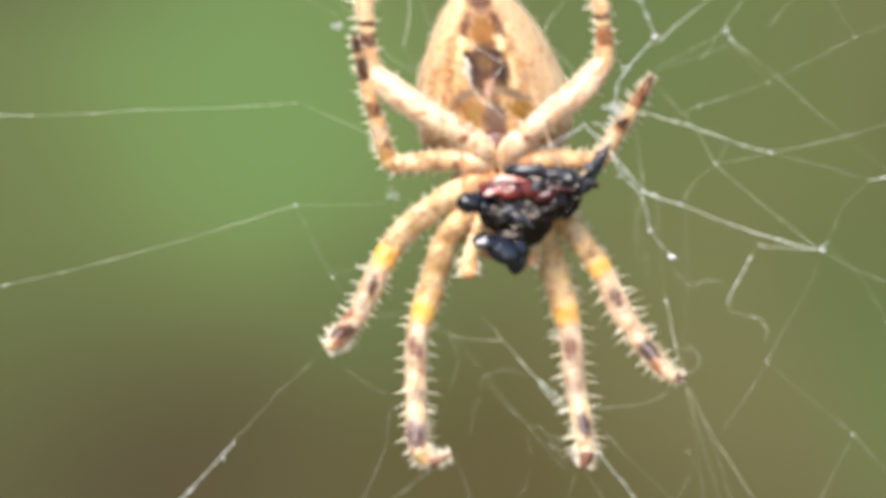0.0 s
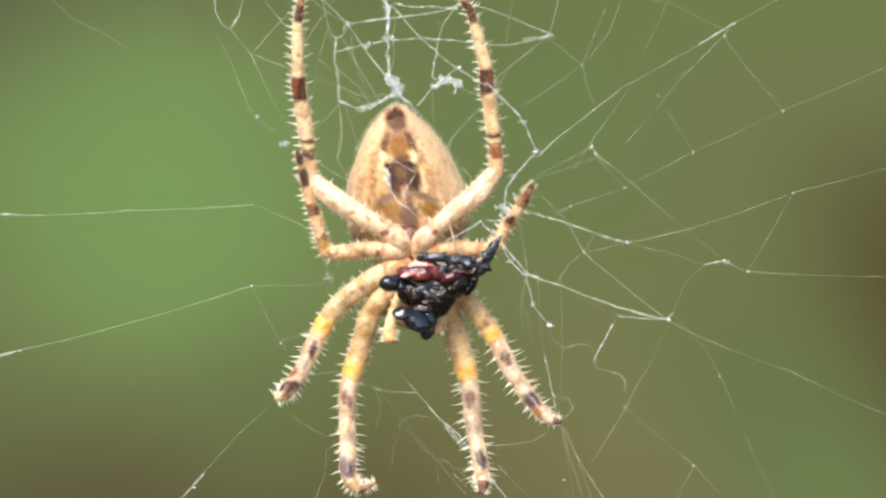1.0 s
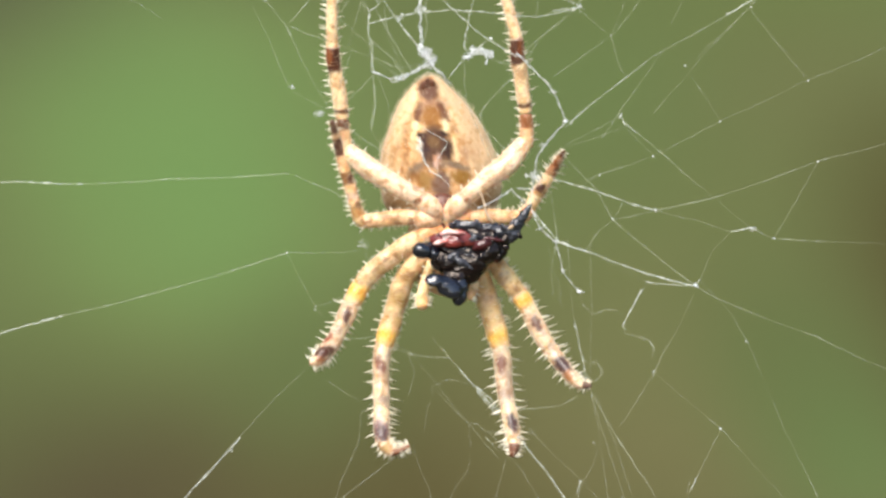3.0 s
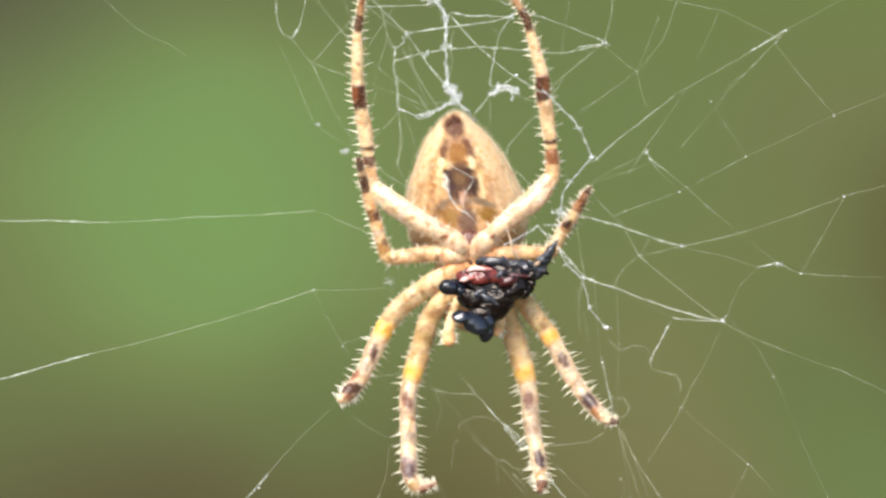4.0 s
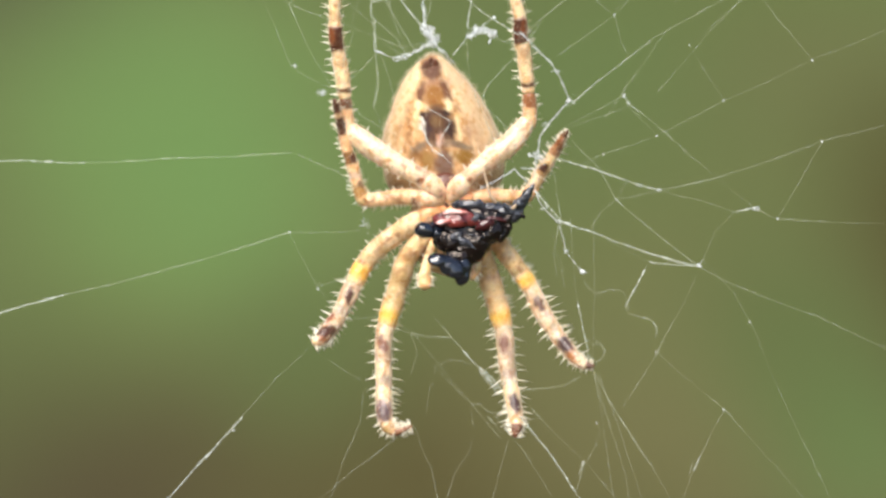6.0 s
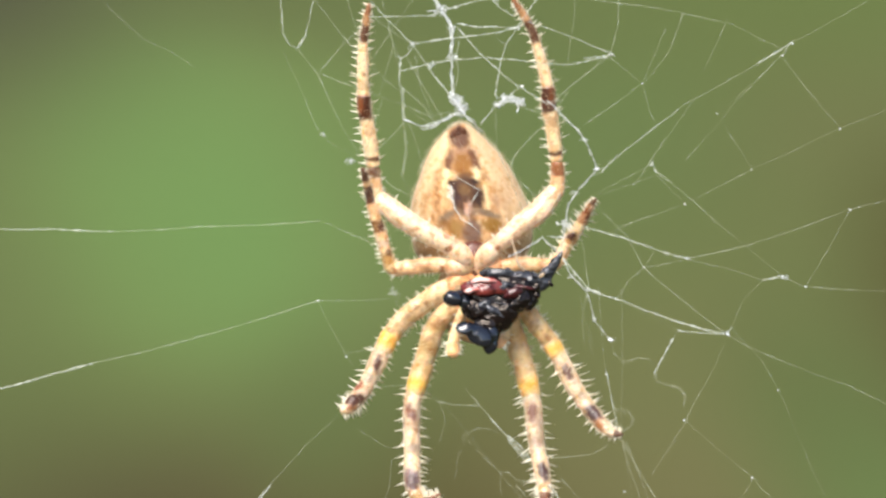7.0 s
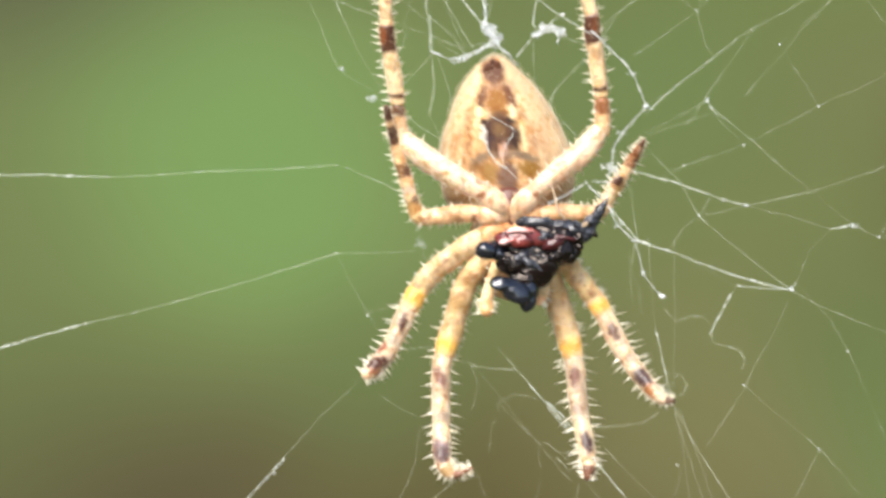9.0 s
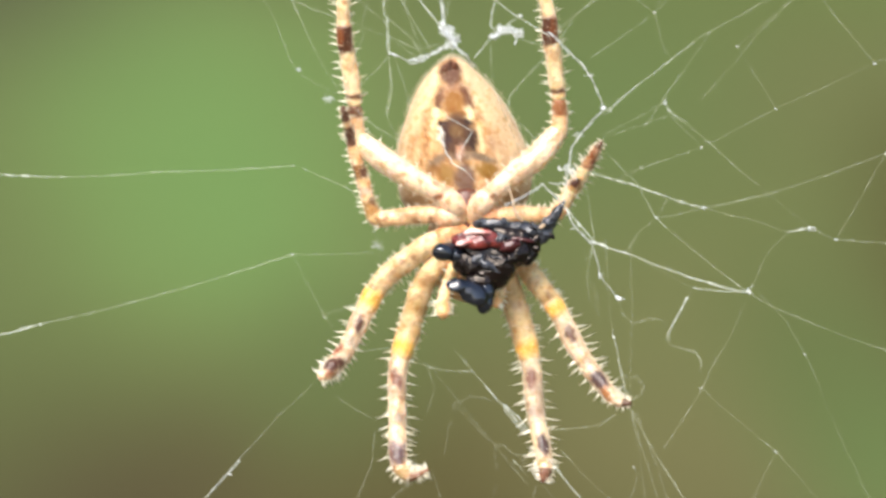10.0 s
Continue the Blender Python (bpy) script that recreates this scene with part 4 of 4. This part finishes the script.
KNOTS = ((1385, 157, 2.2), (1229, 230, 1.7), (1167, 131, 1.6), (1111, 292, 1.7), (1016, 325, 1.6), (1403, 300, 2.3), (1326, 437, 2.2), (1112, 674, 1.7), (1232, 775, 2.0),
         (1277, 620, 1.7), (1007, 801, 1.6), (1040, 404, 2.0), (1283, 27, 2.0), (1300, 6, 2.4), (462, 466, 1.8), (513, 566, 1.8), (1035, 78, 1.6), (990, 460, 1.8))
STAYS_FIRST = (
    ((-420, 338), (0, 342), (100, 345), (250, 336), (465, 325)),
    ((-420, 712), (0, 597), (60, 580), (250, 532), (462, 466), (590, 462)),
    ((932, 332), (1000, 350), (1115, 388), (1190, 405), (1250, 425), (1285, 418), (1325, 437), (1568, 445), (1900, 456)),
    ((1040, 405), (1115, 388), (1235, 360), (1405, 298), (1568, 255), (1900, 165)),
    ((952, 242), (1000, 200), (1065, 150), (1110, 115), (1300, 5), (1480, -100)),
)
STAYS_SECOND = (
    ((1187, 522), (1240, 550), (1400, 610), (1568, 685), (1900, 835)),
    ((895, 388), (920, 430), (945, 445), (990, 460), (1100, 500), (1187, 522)),
)
RIGHT_WEB_FIRST = (
    ((130, 1075), (300, 882), (365, 808), (440, 725), (506, 662)),
    ((935, 150), (1035, 78), (1045, 55), (1075, -20)),
    ((1035, 78), (1050, 135), (1065, 152)),
    ((1185, -40), (1170, 0), (1142, 55)),
    ((1280, 28), (1385, 155), (1540, 90), (1900, -60)),
    ((1385, 155), (1230, 228), (1112, 290), (1015, 325), (985, 345)),
    ((1053, 220), (960, 270), (938, 300)),
    ((1053, 220), (1060, 230), (1125, 285), (1220, 366), (1285, 418)),
)
RIGHT_WEB_SECOND = (
    ((960, 300), (1010, 350), (1040, 405), (1100, 455), (1187, 522)),
    ((990, 460), (1015, 425), (1040, 405)),
    ((1000, 462), (1100, 515), (1187, 522)),
    ((1100, 515), (1070, 570), (1058, 592), (1062, 606), (1105, 615), (1115, 640)),
    ((1187, 522), (1195, 510), (1215, 460), (1250, 425)),
    ((1405, 298), (1395, 315), (1350, 395), (1325, 437)),
)
RIGHT_FINE_FIRST = (
    ((1280, 28), (1230, 75), (1168, 130), (1205, 190), (1230, 228)),
    ((958, 276), (1060, 240), (1112, 290)),
    ((900, 90), (975, 30), (1035, 78)),
    ((960, 222), (1000, 206)),
    ((1195, 510), (1250, 570), (1280, 620), (1330, 740), (1400, 882), (1460, 1010)),
    ((1182, 540), (1160, 590), (1130, 640), (1115, 675), (1055, 770)),
    ((1115, 675), (1180, 730), (1235, 775), (1340, 890), (1440, 1000)),
    ((1235, 775), (1220, 800), (1180, 882), (1140, 990)),
)
RIGHT_FINE_SECOND = (
    ((945, 447), (955, 500), (981, 533), (988, 556), (1005, 575), (1030, 564), (1050, 566)),
    ((960, 440), (965, 520), (972, 590), (990, 660), (1000, 700)),
    ((990, 655), (1002, 664), (1015, 660), (1020, 680), (1004, 694), (1000, 702)),
)
LOWER_WEB_FIRST = (
    ((670, 636), (690, 648), (750, 650)),
    ((678, 645), (690, 680), (678, 715)),
    ((720, 615), (750, 650), (800, 705), (838, 748)),
    ((872, 790), (898, 822), (922, 850), (945, 882), (1000, 965)),
    ((785, 698), (768, 692), (748, 690), (720, 702), (722, 718)),
    ((720, 702), (755, 738), (778, 762)),
    ((892, 775), (940, 825), (990, 870), (1050, 940)),
    ((686, 808), (700, 850), (715, 880), (730, 950)),
    ((852, 832), (838, 880), (820, 960)),
)
LOWER_WEB_SECOND = (
    ((718, 733), (712, 736), (711, 752), (706, 784)),
    ((876, 742), (950, 735), (978, 718)),
    ((612, 735), (595, 748), (590, 800), (560, 870), (520, 990)),
    ((655, 828), (580, 885), (470, 975)),
    ((840, 784), (815, 781), (802, 768), (788, 768), (786, 785), (790, 808)),
    ((789, 828), (783, 855), (760, 884), (735, 960)),
    ((1003, 710), (1025, 752), (1060, 808), (1110, 882), (1180, 1000)),
    ((1010, 800), (1015, 815), (1005, 842), (988, 875), (970, 900)),
)
LOWER_WEB_THIRD = (
    ((985, 880), (970, 930)),
    ((1180, 865), (1172, 890)),
    ((562, 620), (620, 614)),
    ((462, 467), (500, 540), (526, 582)),
    ((505, 562), (560, 548)),
    ((592, 425), (594, 445), (612, 500)),
    ((1000, 705), (1030, 800), (1060, 890), (1075, 1000)),
    ((820, 780), (880, 850), (930, 930)),
)
UPPER_WEB_FIRST = (
    ((606, 58), (650, 46), (697, 38), (752, 33), (810, 37), (900, 46), (978, 29)),
    ((480, -150), (532, -89), (582, -34), (627, 9), (662, 61), (698, 104)),
    ((900, -150), (840, -60), (812, -19), (792, 11), (782, 51), (774, 98), (780, 108)),
    ((748, 152), (775, 120), (795, 105), (822, 82)),
    ((627, 9), (622, 26), (607, 36), (600, 28)),
    ((606, 36), (604, 81), (611, 91), (610, 143)),
)
UPPER_WEB_SECOND = (
    ((380, -150), (392, -89), (397, -9), (407, 10), (422, 20), (437, -4), (460, -110)),
    ((627, 9), (695, -1), (762, -9), (812, -19)),
    ((707, -27), (742, -21), (772, -21), (817, -19)),
    ((677, -50), (742, -67), (792, -79), (860, -95)),
    ((640, -110), (692, -84), (770, -71), (782, -54), (807, -40)),
    ((545, -38), (582, -39), (662, -41), (677, -54)),
    ((707, -19), (742, 21), (797, 71), (822, 88), (872, 118)),
)
UPPER_WEB_THIRD = (
    ((832, -31), (882, -14), (917, -1), (977, 24)),
)
UPPER_FINE_FIRST = (
    ((772, -21), (777, 1), (792, 10)),
    ((917, -120), (914, -39), (907, 1), (902, 50)),
    ((992, -120), (992, -29), (978, 26)),
    ((940, -72), (992, -64), (1042, -59), (1107, -47), (1192, -29), (1290, 20)),
    ((1107, -47), (1082, 21), (1038, 78)),
    ((400, -120), (442, -84), (512, 6), (545, 40)),
    ((706, -24), (711, 4), (704, 30), (709, 60), (700, 100)),
    ((688, -30), (690, -4), (698, 12)),
    ((582, -34), (592, 11), (606, 36)),
)
UPPER_FINE_SECOND = (
    ((555, -39), (600, -5), (627, 9)),
    ((612, 90), (585, -20), (560, -120)),
    ((550, 50), (520, -40), (500, -110)),
    ((835, 180), (870, 140), (905, 92)),
    ((776, 190), (800, 245), (835, 330)),
    ((610, 246), (640, 300)),
    ((575, 110), (560, 150), (548, 195)),
    ((612, 150), (575, 190), (545, 215)),
    ((612, 118), (660, 138), (700, 128)),
    ((940, 440), (930, 500), (935, 540)),
    ((900, 300), (930, 360), (942, 440)),
    ((612, 148), (618, 210), (610, 246)),
)
UPPER_FINE_THIRD = (
    ((612, 90), (650, 120), (665, 150)),
    ((632, 30), (640, 80), (668, 145)),
    ((549, 48), (600, 90), (612, 96)),
    ((594, 10), (580, 60), (568, 105)),
    ((790, 108), (850, 130), (872, 122)),
    ((420, 15), (460, 65), (500, 150), (532, 202)),
    ((545, -30), (505, 10), (460, 62), (540, 92), (612, 118)),
    ((398, 25), (430, 90), (458, 160), (476, 182), (530, 210)),
    ((60, -80), (150, 4), (200, 26), (240, 52)),
    ((775, 120), (776, 160), (778, 190)),
)
UPPER_FINE_FOURTH = (
    ((980, 22), (900, 90), (868, 118)),
    ((848, 162), (806, 211), (803, 236)),
    ((806, 240), (830, 262), (852, 284)),
    ((640, -90), (560, 30), (550, 50)),
    ((476, 328), (550, 360), (575, 385)),
    ((618, 35), (650, 90), (682, 142)),
    ((622, 150), (640, 200), (648, 240)),
    ((560, 235), (590, 260), (640, 290)),
    ((1130, 100), (1060, 200), (1020, 260)),
)
LOOSE_FINE = (
    ((925, 450), (940, 520), (950, 560)),
    ((1000, 440), (1003, 560), (1000, 700)),
    ((1003, 712), (1018, 790), (1032, 890), (1050, 990)),
    ((1010, 712), (1045, 800), (1078, 900), (1110, 1000)),
    ((1050, 566), (1058, 576), (1064, 602)),
    ((940, 505), (948, 530), (946, 552)),
    ((680, 640), (730, 700), (790, 772), (840, 830)),
    ((530, 690), (560, 710), (590, 726)),
    ((1300, 5), (1200, 110), (1168, 150), (1110, 215)),
)
MIDDLING_FIRST = (
    ((968, 308), (1010, 350), (1040, 405)),
    ((1040, 405), (1100, 455), (1187, 522)),
    ((100, 345), (250, 336), (465, 325)),
    ((60, 580), (250, 532), (462, 466)),
    ((980, 341), (1010, 327), (1060, 309)),
    ((876, 742), (950, 735), (978, 718)),
    ((1115, 388), (1235, 360)),
    ((612, 118), (640, 140), (664, 152)),
    ((840, 784), (815, 781), (802, 768), (788, 768)),
    ((815, 790), (828, 804), (842, 820)),
    ((988, 652), (1000, 662), (1012, 655), (1022, 672), (1018, 685), (1004, 695)),
)
MIDDLING_SECOND = (
    ((1058, 592), (1062, 606), (1105, 618), (1114, 630), (1110, 650)),
    ((988, 556), (1005, 572), (1030, 564), (1050, 566)),
    ((662, 637), (678, 645), (750, 651)),
    ((1003, 710), (1025, 752), (1060, 808), (1110, 882)),
    ((905, 300), (925, 330), (940, 350)),
    ((1395, 315), (1405, 298), (1430, 290)),
    ((1060, 372), (1000, 350), (935, 331)),
    ((625, 100), (648, 122), (668, 150)),
    ((613, 205), (611, 225), (608, 243)),
)
BELLY_SILK = (
    ((703, 243, -0.9), (722, 254, -0.9), (747, 268, -0.9), (738, 284, -0.9), (728, 300, -0.9)),
    ((697, 258, -0.9), (695, 274, -0.9), (703, 300, -0.9), (716, 318, -0.8), (734, 330, -0.7), (750, 346, -0.6)),
    ((698, 262, -0.8), (699, 282, -0.8), (706, 302, -0.8)),
    ((712, 318, -0.8), (724, 326, -0.8), (736, 329, -0.8)),
    ((727, 296, -0.9), (728, 316, -0.9), (731, 328, -0.8)),
)
MIDDLING_THIRD = (
    ((640, 290), (660, 300), (680, 318)),
    ((932, 332), (1000, 350), (1060, 371), (1115, 388)),
    ((945, 446), (1000, 463), (1100, 500), (1187, 522)),
)
MIDDLING_FOURTH = (
    ((612, 90), (650, 120), (665, 150)),
    ((618, 35), (650, 90), (682, 142)),
    ((632, 30), (640, 80), (668, 145)),
    ((612, 118), (660, 138), (700, 128)),
    ((606, 36), (604, 81), (611, 91), (613, 120)),
    ((612, 148), (618, 190), (612, 240)),
    ((735, 632), (770, 672), (800, 704)),
    ((1040, 405), (1060, 372), (1053, 366)),
)
BRIGHT_FIRST = (
    ((-160, 340), (0, 342), (100, 345)),
    ((-160, 640), (0, 597), (60, 580)),
    ((230, 960), (300, 882), (380, 795)),
    ((770, 674), (800, 705), (838, 748)),
    ((800, 702), (822, 722), (840, 744)),
    ((800, 710), (818, 732), (836, 752)),
    ((872, 790), (898, 822), (922, 850), (945, 882), (1000, 965)),
    ((1100, 515), (1187, 522)),
    ((1090, 530), (1070, 570), (1058, 592)),
    ((1250, 425), (1285, 418)),
    ((1115, 388), (1060, 372)),
    ((1187, 522), (1195, 510)),
)
BRIGHT_SECOND = (
    ((955, 240), (1000, 200), (1065, 150), (1100, 122)),
    ((935, 333), (1000, 351), (1060, 371)),
    ((945, 446), (1000, 463), (1100, 500), (1187, 522)),
    ((606, 92), (612, 120), (616, 150)),
    ((895, 388), (945, 445), (990, 460)),
    ((972, 585), (977, 604)),
    ((977, 604), (982, 630), (988, 655), (993, 690)),
    ((985, 868), (978, 890)),
    ((1190, 862), (1180, 884)),
    ((1053, 220), (1058, 232), (1080, 250)),
    ((1240, 40), (1300, 4)),
    ((978, 28), (930, 34)),
)
UPPER_TUFTS = ((677, -52, 6, 34), (697, -20, 4, 16), (627, 9, 4, 12), (770, -71, 3.5, 8), (812, -19, 4, 10), (660, 47, 4, 8), (706, 108, 6, 26), (714, 126, 6, 18), (662, 156, 5, 10), (796, 104, 7, 12), (780, 115, 5, 10), (820, 113, 5, 8))
SIDE_TUFTS = ((912, 420, 3, 6), (938, 443, 3.5, 8), (952, 496, 3, 6), (934, 180, 3, 7), (918, 272, 3, 7), (955, 230, 3.5, 12), (981, 533, 3, 10), (978, 28, 4, 8), (516, 220, 4.5, 14), (470, 170, 3.5, 9), (905, 330, 8, 16), (593, 450, 5, 8), (1285, 418, 4, 6), (1187, 522, 3, 6), (1053, 220, 2.5, 5), (700, 34, 5, 10), (1115, 388, 3, 5))
HEAVY_TOP = (
    (5.0, ((610, -150), (655, -89), (677, -54), (695, -24), (697, 1), (696, 60), (701, 108))),
    (3.0, ((712, 130), (690, 142), (660, 156), (640, 155), (612, 143))),
    (6.5, ((716, 124), (698, 136), (682, 145), (662, 153), (648, 158))),
    (5.0, ((706, 112), (718, 132), (735, 148), (750, 166, -1.0))),
    (9.0, ((697, 98), (703, 108), (710, 120), (716, 132))),
    (7.0, ((694, 104), (706, 116), (722, 120), (712, 128))),
    (4.2, ((778, 122), (786, 110), (798, 101), (812, 104), (824, 110), (822, 118), (808, 112), (790, 109))),
    (5.5, ((776, 118), (790, 112), (802, 106), (822, 112))),
    (2.6, ((812, 112), (816, 122), (814, 130))),
)
HEAVY_SIDE = (
    (2.7, ((868, 110), (900, 140), (920, 160), (940, 190), (955, 230))),
    (2.2, ((955, 230), (925, 265), (905, 292), (900, 330), (892, 384))),
    (2.4, ((892, 384), (860, 352), (835, 368), (800, 385))),
    (2.2, ((870, 350), (900, 352), (910, 332))),
    (1.8, ((895, 388), (910, 418), (932, 440), (945, 447))),
    (1.3, ((940, 448), (952, 498), (980, 533))),
)

build_web()
